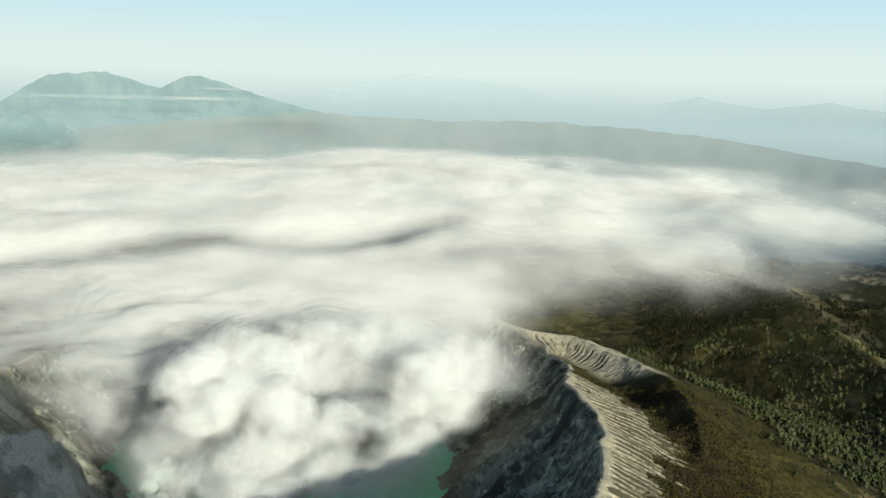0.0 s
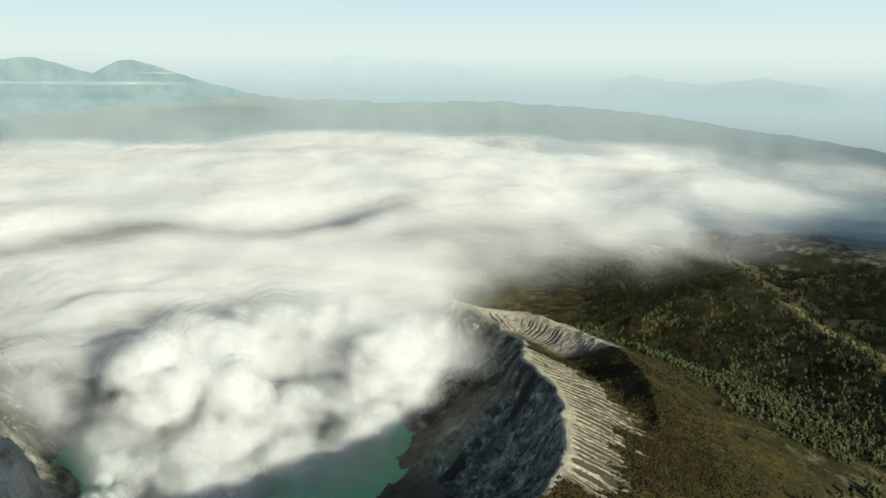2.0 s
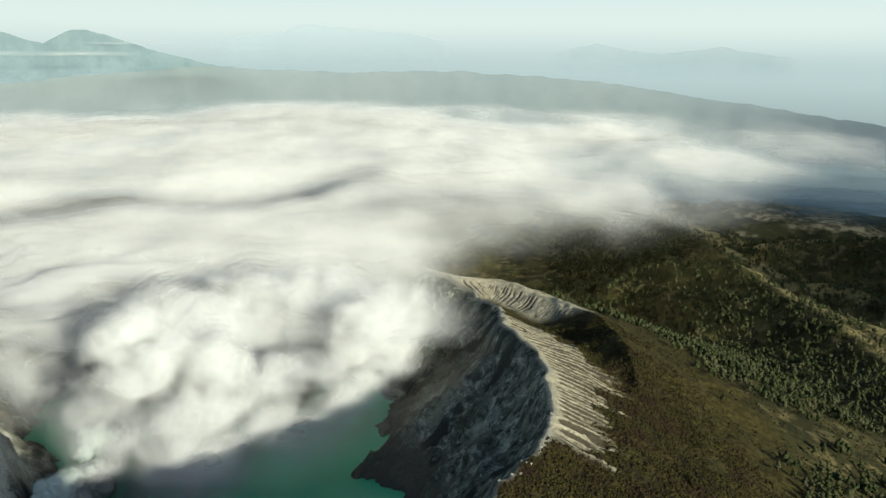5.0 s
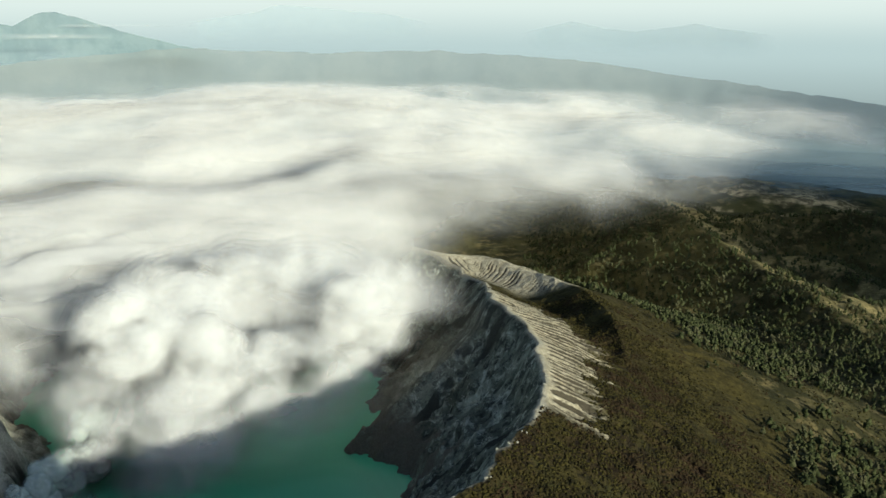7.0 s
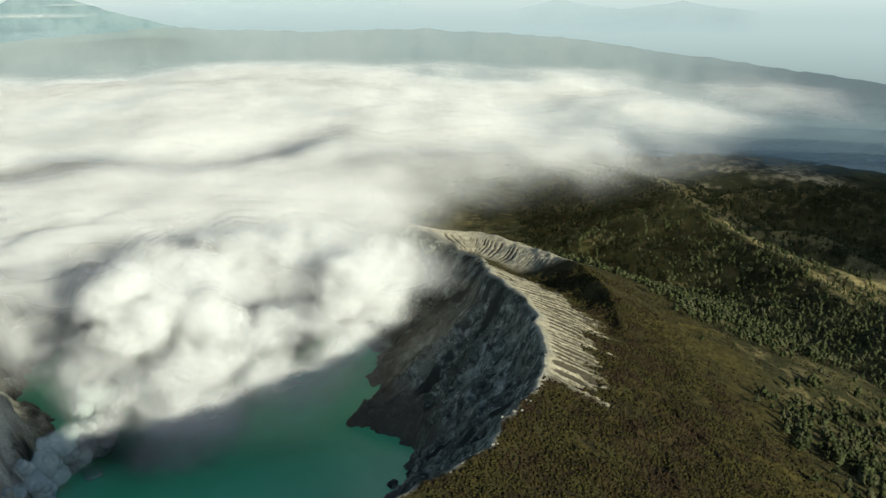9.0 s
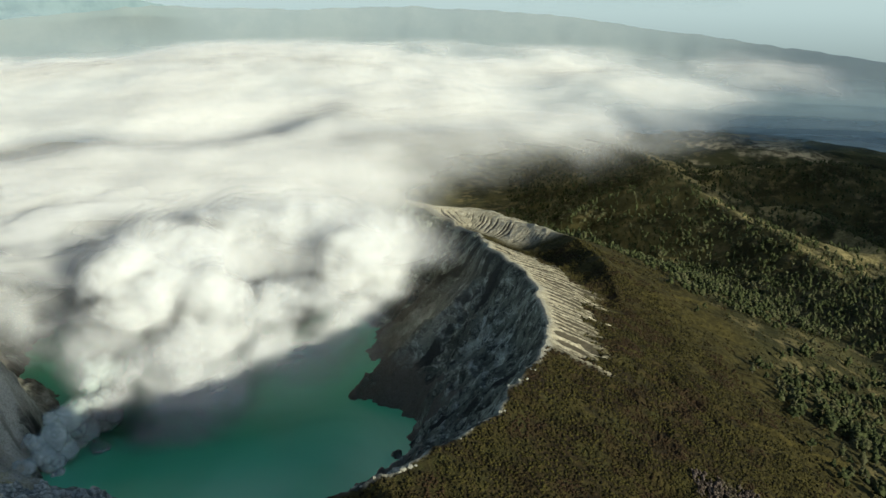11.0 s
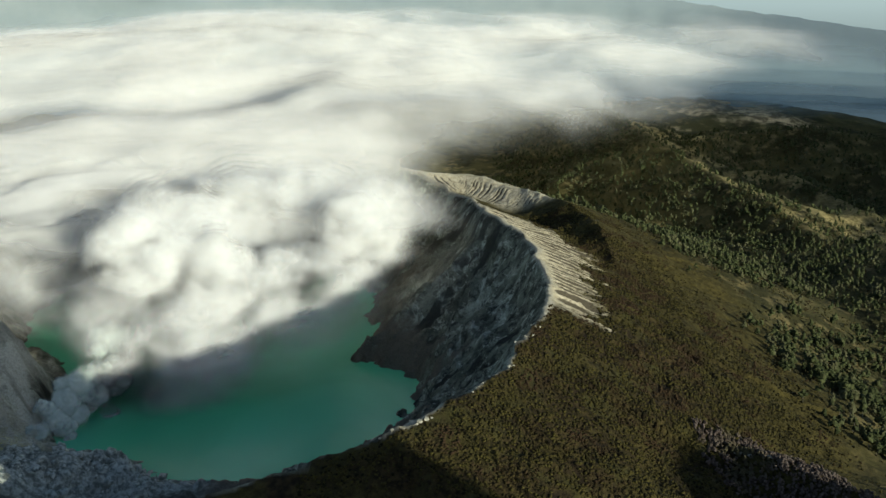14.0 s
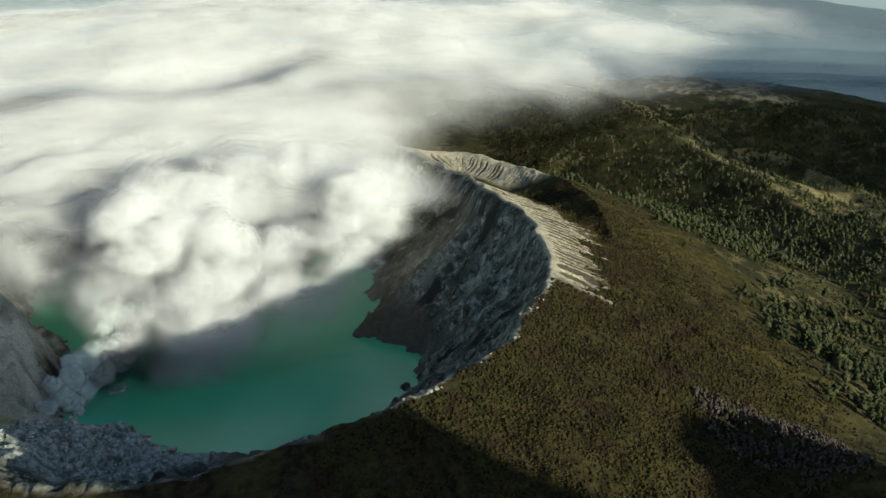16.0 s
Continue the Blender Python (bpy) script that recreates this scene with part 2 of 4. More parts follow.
def sheet(name, xs, ys, z, masks, keep=None):
    """A grid mesh with named point attributes."""
    ny, nx = z.shape
    gx, gy = np.meshgrid(xs, ys) if np.ndim(xs) == 1 else (xs, ys)
    co = np.stack([gx, gy, z], -1).reshape(-1, 3)
    i = np.arange(ny * nx).reshape(ny, nx)
    q = np.stack([i[:-1, :-1], i[:-1, 1:], i[1:, 1:], i[1:, :-1]], -1)
    if keep is not None:
        k = keep[:-1, :-1] | keep[:-1, 1:] | keep[1:, 1:] | keep[1:, :-1]
        q = q[k]
    q = q.reshape(-1, 4)
    used = np.unique(q)
    back = np.zeros(ny * nx, np.int64)
    back[used] = np.arange(len(used))
    co, q = co[used], back[q]
    me = bpy.data.meshes.new(name)
    me.vertices.add(len(co))
    me.vertices.foreach_set("co", co.astype(np.float32).ravel())
    me.loops.add(q.size)
    me.loops.foreach_set("vertex_index", q.astype(np.int32).ravel())
    me.polygons.add(len(q))
    me.polygons.foreach_set("loop_start", np.arange(0, q.size, 4, dtype=np.int32))
    me.polygons.foreach_set("loop_total", np.full(len(q), 4, np.int32))
    me.polygons.foreach_set("use_smooth", np.ones(len(q), bool))
    for key, m in masks.items():
        at = me.attributes.new(key, "FLOAT", "POINT")
        at.data.foreach_set("value", np.asarray(m, np.float32).reshape(-1)[used])
    me.update()
    me.validate()
    return me


# ---- materials ----
class Nodes:
    """Short hand for a node tree."""

    def __init__(self, name):
        self.m = bpy.data.materials.new(name)
        self.m.use_nodes = True
        self.t = self.m.node_tree
        self.bsdf = self.t.nodes["Principled BSDF"]
        self.out = self.t.nodes["Material Output"]
        self.pos = self.t.nodes.new("ShaderNodeNewGeometry").outputs["Position"]

    def put(self, socket, value):
        if isinstance(value, bpy.types.NodeSocket):
            self.t.links.new(value, socket)
        elif isinstance(value, tuple) and len(value) == 3 and socket.type == "RGBA":
            socket.default_value = (*value, 1)
        else:
            socket.default_value = value

    def noise(self, size, detail=5, rough=0.6, stretch=None, warp=0.0):
        v = self.pos
        if stretch:
            mp = self.t.nodes.new("ShaderNodeMapping")
            mp.inputs["Scale"].default_value = stretch
            self.put(mp.inputs[0], v)
            v = mp.outputs[0]
        n = self.t.nodes.new("ShaderNodeTexNoise")
        self.put(n.inputs["Vector"], v)
        n.inputs["Scale"].default_value = 1.0 / size
        n.inputs["Detail"].default_value = detail
        n.inputs["Roughness"].default_value = rough
        n.inputs["Distortion"].default_value = warp
        return n.outputs["Fac"]

    def cells(self, size):
        n = self.t.nodes.new("ShaderNodeTexVoronoi")
        self.put(n.inputs["Vector"], self.pos)
        n.inputs["Scale"].default_value = 1.0 / size
        return n.outputs["Distance"]

    def attr(self, name):
        n = self.t.nodes.new("ShaderNodeAttribute")
        n.attribute_name = name
        return n.outputs["Fac"]

    def ramp(self, value, a, b, lo=0.0, hi=1.0):
        n = self.t.nodes.new("ShaderNodeMapRange")
        n.interpolation_type = "SMOOTHSTEP"
        for k, x in enumerate((value, a, b, lo, hi)):
            self.put(n.inputs[k], x)
        return n.outputs[0]

    def math(self, op, a, b=0.0):
        n = self.t.nodes.new("ShaderNodeMath")
        n.operation = op
        self.put(n.inputs[0], a)
        self.put(n.inputs[1], b)
        return n.outputs[0]

    def mix(self, fac, a, b):
        n = self.t.nodes.new("ShaderNodeMix")
        n.data_type = "RGBA"
        self.put(n.inputs["Factor"], fac)
        self.put(n.inputs[6], a)
        self.put(n.inputs[7], b)
        return n.outputs[2]

    def bump(self, height, distance, strength=0.8):
        n = self.t.nodes.new("ShaderNodeBump")
        n.inputs["Strength"].default_value = strength
        n.inputs["Distance"].default_value = distance
        self.put(n.inputs["Height"], height)
        self.put(self.bsdf.inputs["Normal"], n.outputs[0])

    def finish(self, colour, rough=0.95, spec=0.1):
        self.put(self.bsdf.inputs["Base Color"], colour)
        self.put(self.bsdf.inputs["Roughness"], rough)
        self.bsdf.inputs["Specular IOR Level"].default_value = spec
        return self.m


def ground_material():
    n = Nodes("volcanic ground")
    big, mid, fine, grain = n.noise(160), n.noise(38), n.noise(9), n.noise(2.6)
    # crater wall: grey-brown rock with pale mineral streaks
    strata, seams = n.attr("strata"), n.attr("seams")
    rock = n.mix(n.ramp(mid, .35, .65), (0.088, 0.094, 0.068), (0.20, 0.207, 0.152))
    rock = n.mix(n.ramp(strata, .58, .9), rock, (0.37, 0.385, 0.30))
    rock = n.mix(n.ramp(n.noise(60, 8, .7, warp=1.8), .52, .64, 0.0, 0.9), rock, (0.50, 0.525, 0.43))
    rock = n.mix(n.ramp(n.noise(24, 8, .78, warp=1.2), .54, .64, 0.0, 0.85), rock, (0.56, 0.575, 0.47))
    rock = n.mix(n.ramp(strata, .50, .30), rock, (0.045, 0.044, 0.034))
    rock = n.mix(n.ramp(n.noise(16, 8, .75), .50, .60, 0.0, 0.9), rock, (0.045, 0.043, 0.033))
    rock = n.mix(n.math("MULTIPLY", n.ramp(seams, .46, .62), n.ramp(n.attr("u"), .7, .35)), rock, (0.165, 0.142, 0.105))
    # scrub, grass and forest floor
    scrub = n.mix(n.ramp(fine, .38, .62), (0.019, 0.013, 0.007), (0.054, 0.038, 0.015))
    scrub = n.mix(n.ramp(mid, .45, .7), scrub, (0.060, 0.056, 0.018))
    grass = n.mix(n.ramp(fine, .35, .65), (0.040, 0.033, 0.009), (0.084, 0.067, 0.019))
    forest = n.mix(n.ramp(big, .4, .6), (0.040, 0.038, 0.014), (0.098, 0.086, 0.031))
    forest = n.mix(n.ramp(mid, .52, .66), forest, (0.17, 0.135, 0.058))
    col = n.mix(n.ramp(n.attr("d"), 330, 420), grass, forest)
    col = n.mix(n.math("MULTIPLY", n.attr("scrub"), n.ramp(n.noise(60, 4), .3, .55)), col, scrub)
    ashc = n.mix(n.ramp(fine, .3, .7), (0.42, 0.36, 0.235), (0.66, 0.58, 0.41))
    ashc = n.mix(n.ramp(n.noise(5, 5, .7), .55, .75), ashc, (0.16, 0.14, 0.10))
    col = n.mix(n.math("MULTIPLY", n.attr("meadow"), n.ramp(mid, .3, .55)), col, n.mix(n.ramp(fine, .35, .65), (0.20, 0.165, 0.06), (0.42, 0.33, 0.15)))
    col = n.mix(n.attr("field"), col, n.mix(n.ramp(mid, .4, .6), (0.20, 0.14, 0.075), (0.80, 0.60, 0.36)))
    # rill floors darkened in colour: debris, and the rills' shade painted in
    ashc = n.mix(n.ramp(n.math("ADD", n.attr("gully"), n.math("MULTIPLY", n.math("SUBTRACT", n.noise(6, 4), 0.5), 0.5)), .13, .35, 0.0, 0.95), ashc, (0.085, 0.070, 0.046))
    col = n.mix(n.attr("ash"), col, ashc)
    rock = n.mix(n.math("MULTIPLY", n.attr("pale"), n.ramp(n.noise(24, 6, .65), .3, .5, .3, 1.0)), rock, n.mix(n.ramp(strata, .35, .75), (0.27, 0.262, 0.21), (0.56, 0.55, 0.46)))
    rock = n.mix(n.attr("lava"), rock, n.mix(n.ramp(n.noise(11, 7, .7), .38, .62), (0.18, 0.195, 0.165), (0.58, 0.60, 0.53)))
    rock = n.mix(n.math("MULTIPLY", n.attr("sulphur"), n.ramp(fine, .35, .6)), rock, (0.55, 0.50, 0.20))
    col = n.mix(n.attr("rock"), col, rock)
    col = n.mix(n.attr("edge"), col, n.mix(n.ramp(grain, .35, .6), (0.30, 0.265, 0.19), (0.58, 0.53, 0.41)))
    col = n.mix(n.ramp(grain, .3, .75, 0.0, 0.35), col, (0.02, 0.018, 0.012))
    h = n.math("ADD", n.math("MULTIPLY", fine, 1.0), n.math("MULTIPLY", grain, 0.5))
    n.bump(h, 3.6, 0.9)
    return n.finish(col)


def lake_material():
    n = Nodes("turquoise acid water")
    c = n.mix(n.ramp(n.noise(260, 4, .55, warp=1.0), .35, .65), (0.08, 0.47, 0.25), (0.11, 0.54, 0.31))
    n.bump(n.noise(3, 3), 0.05, 0.3)
    return n.finish(c, 0.28, 0.3)


def cloud_material(name, tint=(0.93, 0.92, 0.90), size=330.0, small=110.0, slope=0.28):
    n = Nodes(name)
    d = n.attr("thick")
    wisp = n.noise(size, 3, .42, stretch=(1.0, 0.75, 1.8), warp=0.5)
    puff = n.noise(small, 3, .5)
    f = n.math("ADD", n.math("MULTIPLY", n.math("SUBTRACT", wisp, 0.5), 1.5), n.math("MULTIPLY", n.math("SUBTRACT", puff, 0.5), 0.4))
    a = n.math("ADD", d, n.math("MULTIPLY", f, n.math("MULTIPLY", n.math("MULTIPLY", d, n.math("SUBTRACT", 1.0, d)), 3.2)))
    a = n.ramp(a, 0.02, 0.98)
    dif, tr, mx = (n.t.nodes.new("ShaderNodeBsdf" + k) for k in ("Diffuse", "Translucent", "Transparent"))
    n.put(dif.inputs[0], tint), n.put(tr.inputs[0], tint)
    # scattered light is imitated: normals lean to one fixed sunward direction, own slope counts for little
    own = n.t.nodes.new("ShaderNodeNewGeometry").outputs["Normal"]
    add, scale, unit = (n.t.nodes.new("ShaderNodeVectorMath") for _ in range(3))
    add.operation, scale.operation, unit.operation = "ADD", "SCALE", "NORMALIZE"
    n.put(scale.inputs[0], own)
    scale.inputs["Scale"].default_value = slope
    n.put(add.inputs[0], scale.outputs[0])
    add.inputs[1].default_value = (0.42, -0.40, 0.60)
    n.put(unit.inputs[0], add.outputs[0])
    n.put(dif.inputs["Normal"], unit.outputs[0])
    m1, m2 = n.t.nodes.new("ShaderNodeMixShader"), n.t.nodes.new("ShaderNodeMixShader")
    m1.inputs[0].default_value = 0.25
    n.t.links.new(dif.outputs[0], m1.inputs[1]), n.t.links.new(tr.outputs[0], m1.inputs[2])
    n.put(m2.inputs[0], a)
    n.t.links.new(mx.outputs[0], m2.inputs[1]), n.t.links.new(m1.outputs[0], m2.inputs[2])
    n.t.links.new(m2.outputs[0], n.out.inputs[0])
    return n.m


def foliage_material(name, dark, light, dead):
    n = Nodes(name)
    isl = n.t.nodes.new("ShaderNodeNewGeometry").outputs["Random Per Island"]
    obj = n.t.nodes.new("ShaderNodeObjectInfo").outputs["Random"]
    r = n.math("FRACT", n.math("ADD", isl, obj))
    c = n.mix(n.ramp(r, 0.0, 0.8), dark, light)
    c = n.mix(n.ramp(n.noise(55, 5), .50, .62), c, dead)
    c = n.mix(n.ramp(n.noise(1.5, 4), .35, .7, 0.0, 0.5), c, dark)
    n.bump(n.noise(0.9, 4), 0.5, 0.8)
    n.finish(c, 0.9, 0.1)
    return n.m


def plain_material(name, a, b, size, rough=0.9, relief=0.3):
    n = Nodes(name)
    c = n.mix(n.ramp(n.noise(size), .35, .65), a, b)
    n.bump(n.noise(size * 0.3), relief, 0.7)
    return n.finish(c, rough)


def far_material(name, a, b, size, clear=1.0):
    """Mountains with the haze of kilometres of air painted into their colour and alpha."""
    n = Nodes(name)
    c = n.mix(n.ramp(n.noise(size, 7, .65), .4, .62), a, b)
    n.put(n.bsdf.inputs["Alpha"], n.math("MULTIPLY", n.attr("body"), clear))
    return n.finish(c, 1.0, 0.0)


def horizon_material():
    """The hazy plain and lower sky at the edge of sight, painted as glowing colour by height."""
    n = Nodes("painted hazy distance")
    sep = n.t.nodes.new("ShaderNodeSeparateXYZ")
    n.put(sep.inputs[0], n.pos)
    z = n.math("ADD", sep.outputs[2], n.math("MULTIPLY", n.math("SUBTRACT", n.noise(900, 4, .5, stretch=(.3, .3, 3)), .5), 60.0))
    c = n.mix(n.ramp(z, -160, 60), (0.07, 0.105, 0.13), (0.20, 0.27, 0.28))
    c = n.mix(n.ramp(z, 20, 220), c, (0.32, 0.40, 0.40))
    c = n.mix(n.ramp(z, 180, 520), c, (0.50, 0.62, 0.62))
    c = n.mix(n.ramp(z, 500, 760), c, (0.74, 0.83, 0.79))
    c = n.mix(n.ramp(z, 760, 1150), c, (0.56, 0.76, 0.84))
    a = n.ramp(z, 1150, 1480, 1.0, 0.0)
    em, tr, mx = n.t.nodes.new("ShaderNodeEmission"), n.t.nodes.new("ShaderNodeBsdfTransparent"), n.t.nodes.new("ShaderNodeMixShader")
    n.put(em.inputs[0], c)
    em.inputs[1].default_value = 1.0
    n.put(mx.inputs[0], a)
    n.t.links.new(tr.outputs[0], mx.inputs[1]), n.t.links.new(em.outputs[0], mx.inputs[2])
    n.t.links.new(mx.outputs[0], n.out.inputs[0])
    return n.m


GROUND, WATER = ground_material(), lake_material()
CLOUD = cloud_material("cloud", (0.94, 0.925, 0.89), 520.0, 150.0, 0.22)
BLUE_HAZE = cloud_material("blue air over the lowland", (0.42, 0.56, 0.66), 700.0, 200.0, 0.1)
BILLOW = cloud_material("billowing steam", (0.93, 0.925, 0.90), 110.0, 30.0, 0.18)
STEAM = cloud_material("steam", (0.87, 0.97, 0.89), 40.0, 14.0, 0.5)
TREE_LEAF = foliage_material("tree foliage", (0.026, 0.033, 0.012), (0.078, 0.087, 0.034), (0.105, 0.10, 0.05))
SCRUB_LEAF = foliage_material("scrub foliage", (0.014, 0.012, 0.005), (0.066, 0.055, 0.014), (0.046, 0.028, 0.014))
THICKET_LEAF = foliage_material("thicket twigs", (0.050, 0.036, 0.028), (0.135, 0.105, 0.088), (0.085, 0.075, 0.035))
BARK = plain_material("grey bark", (0.10, 0.085, 0.07), (0.19, 0.17, 0.14), 2.0)
BLEACHED = plain_material("bleached dead wood", (0.30, 0.29, 0.25), (0.45, 0.43, 0.38), 1.0)
ROCK = plain_material("blue-grey lava rock", (0.20, 0.215, 0.185), (0.55, 0.57, 0.50), 5.0, 0.9, 0.8)
PALE_ROCK = plain_material("pale weathered rock", (0.28, 0.26, 0.20), (0.44, 0.41, 0.32), 3.0, 0.9, 0.5)
# paler and bluer with distance: the haze is in these colours
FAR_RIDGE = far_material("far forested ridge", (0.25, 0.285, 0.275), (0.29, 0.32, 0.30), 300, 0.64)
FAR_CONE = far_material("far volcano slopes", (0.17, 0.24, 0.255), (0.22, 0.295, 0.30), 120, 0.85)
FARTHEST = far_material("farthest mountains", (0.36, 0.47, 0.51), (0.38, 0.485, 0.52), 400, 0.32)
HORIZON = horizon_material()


# ---- the land and the lake ----
xs = axis([(-4700, -1000, 160, 30), (-1000, -700, 24, 6), (-700, -260, 4.4, 3.6), (-260, 40, 2.7, 2.3), (40, 290, 2.0, 2.0), (290, 520, 3.5, 8), (520, 1500, 9, 18), (1500, 4700, 24, 160)])
ys = axis([(-2500, 400, 120, 20), (400, 700, 14, 4), (700, 960, 3, 2.4), (960, 1480, 1.9, 1.9), (1480, 1820, 2.6, 4), (1820, 3400, 8, 18), (3400, 4700, 20, 60)])
gx, gy = np.meshgrid(xs, ys)
gz, masks = land(gx, gy)
ground = tagged(new("ground", sheet("ground", xs, ys, gz, masks)), "volcano ground of grey crater rock, pale ash and olive scrub", "ground", kind="structure")
ground.data.materials.append(GROUND)

lx, ly = axis([(-760, -20, 20, 20)]), axis([(900, 1780, 20, 20)])
lake = tagged(new("water", sheet("water", lx, ly, np.zeros((len(ly), len(lx))), {})), "milky turquoise crater lake, calm", "lake", kind="structure")
lake.data.materials.append(WATER)


def on_ground(x, y):
    """Height of the ground mesh, between its grid lines."""
    i = np.clip(np.searchsorted(xs, x) - 1, 0, len(xs) - 2)
    j = np.clip(np.searchsorted(ys, y) - 1, 0, len(ys) - 2)
    u, v = (x - xs[i]) / (xs[i + 1] - xs[i]), (y - ys[j]) / (ys[j + 1] - ys[j])
    return (gz[j, i] * (1 - u) + gz[j, i + 1] * u) * (1 - v) + (gz[j + 1, i] * (1 - u) + gz[j + 1, i + 1] * u) * v


def mask_at(key, x, y):
    i = np.clip(np.searchsorted(xs, x), 0, len(xs) - 1)
    j = np.clip(np.searchsorted(ys, y), 0, len(ys) - 1)
    return np.asarray(masks[key], float)[j, i]


# ---- distance: a horizon and mountains with their haze painted in ----
EYE = (120.0, 90.0, 619.0)


def profile(points):
    """Top height by azimuth in degrees, from (azimuth, elevation) pairs, at the given distance."""
    a, e = np.array(points, float).T
    return lambda az: np.interp(az, a, e)


def massif(name, points, dist, depth, foot, rough, material, label, seed):
    """A mountain range as a ridge of real depth that follows a skyline."""
    az = np.linspace(points[0][0], points[-1][0], 260)
    v = np.linspace(-1, 0, 22)
    top = EYE[2] + dist * np.tan(np.radians(profile(points)(az)))
    top = top + 0.28 * rough * fbm(az * dist * 0.01745, az * 0, 75, 4, seed + 20)
    A, V = np.meshgrid(np.radians(az), v)
    r = dist + V * depth
    x, y = EYE[0] + r * np.sin(A), EYE[1] + r * np.cos(A)
    bell = (1 - np.abs(V)) ** 0.9
    z = foot + (top[None, :] - foot) * bell + rough * fbm(A * dist, V * 140, 90, 4, seed) * 2.5 * bell * (1 - bell)
    ends = np.minimum(step(0, 0.15, (az - az[0]) / (az[-1] - az[0])), step(1, 0.85, (az - az[0]) / (az[-1] - az[0])))
    body = step(0.15, 0.8, bell) * ends[None, :]
    ob = tagged(new(name, sheet(name, x, y, z, dict(body=body))), label, "mountain", kind="structure")
    ob.data.materials.append(material)
    return ob


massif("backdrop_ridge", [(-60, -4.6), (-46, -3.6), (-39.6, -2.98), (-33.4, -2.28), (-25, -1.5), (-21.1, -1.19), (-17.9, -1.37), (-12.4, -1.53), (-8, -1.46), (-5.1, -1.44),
                          (3.6, -1.94), (8.6, -2.67), (13.8, -3.34), (20, -4.2), (28, -5.2), (40, -7)], 4350, 260, 40, 30, FAR_RIDGE, "long forested ridge beyond the cloud, haze painted in", 301)
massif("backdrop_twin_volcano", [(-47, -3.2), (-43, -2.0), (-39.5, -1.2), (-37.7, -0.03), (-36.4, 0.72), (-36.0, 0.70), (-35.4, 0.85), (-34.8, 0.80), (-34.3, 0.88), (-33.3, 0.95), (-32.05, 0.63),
                                 (-30.1, 0.10), (-28.9, 0.79), (-27.7, 0.92), (-26.4, 0.55), (-23.95, -0.26), (-21.1, -1.01), (-17, -1.7)], 4560, 90, 250, 26, FAR_CONE, "blue-green twin volcano on the horizon, haze painted in", 311)
massif("backdrop_foothill", [(-50, -2.9), (-42, -2.2), (-39.5, -1.85), (-37.8, -1.6), (-36.2, -1.81), (-35.3, -2.47), (-34, -3.0)], 4240, 60, 250, 16, FAR_CONE, "green foothill of the twin volcano, haze painted in", 315)
massif("backdrop_far_peak", [(-21, 0.2), (-18.3, 0.66), (-16.1, 0.97), (-15.2, 1.3), (-14.7, 1.39), (-12.8, 1.23), (-10.3, 1.04), (-8.1, 0.84), (-5, 0.2)], 4660, 22, 480, 3, FARTHEST, "pale blue peak far away, haze painted in", 321)
massif("backdrop_far_hill", [(0, -0.4), (1.8, -0.01), (3.5, 0.37), (5.5, -0.05), (7.5, -0.25), (10.2, 0.07), (11.1, 0.23), (12.4, -0.07), (16, -0.5)], 4665, 20, 430, 3, FARTHEST, "pale blue hills far away, haze painted in", 325)

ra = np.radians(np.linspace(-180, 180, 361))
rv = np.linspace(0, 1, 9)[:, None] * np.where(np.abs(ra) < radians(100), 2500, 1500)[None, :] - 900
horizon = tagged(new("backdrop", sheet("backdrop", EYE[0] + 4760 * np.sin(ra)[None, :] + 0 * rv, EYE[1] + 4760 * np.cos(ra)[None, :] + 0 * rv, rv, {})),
                 "glowing backdrop painted with pale blue haze over a distant plain", "backdrop", kind="structure")
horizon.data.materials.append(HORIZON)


def mist_band(azs, elev, dist, half, strength, seed):
    """A thin stratus drawn across the far mountains."""
    a, v = np.meshgrid(np.radians(np.linspace(azs[0], azs[1], 120)), np.linspace(-1, 1, 9))
    r = dist - 25 * (1 - v * v)
    z = EYE[2] + dist * math.tan(radians(elev)) + v * half * (0.7 + 0.5 * fbm(a * dist, a * 0, 260, 3, seed))
    u = (a - a.min()) / (a.max() - a.min())
    thick = strength * (1 - v * v) * np.minimum(step(0, 0.25, u), step(1, 0.6, u)) * (0.8 + 0.4 * fbm(a * dist, v * 40, 150, 3, seed + 4))
    ob = new("mist_band", sheet("mist_band", EYE[0] + r * np.sin(a), EYE[1] + r * np.cos(a), z, dict(thick=thick)))
    tagged(ob, "thin white band of mist across the distant volcano", "mist", kind="stuff")
    ob.data.materials.append(CLOUD)


mist_band((-40, -19), -0.50, 4280, 20, 0.32, 331)
mist_band((-30, -14), 0.12, 4520, 12, 0.22, 337)


# ---- the cloud bank over the far side and the steam on the lake ----
EDGE_Y = (1000, 1150, 1250, 1350, 1500, 1700, 1780, 1850, 2150, 2470, 2840, 3300, 4700)
EDGE_X = (-240, -110, -75, -20, -30, -75, -60, 60, 320, 510, 760, 1100, 1900)


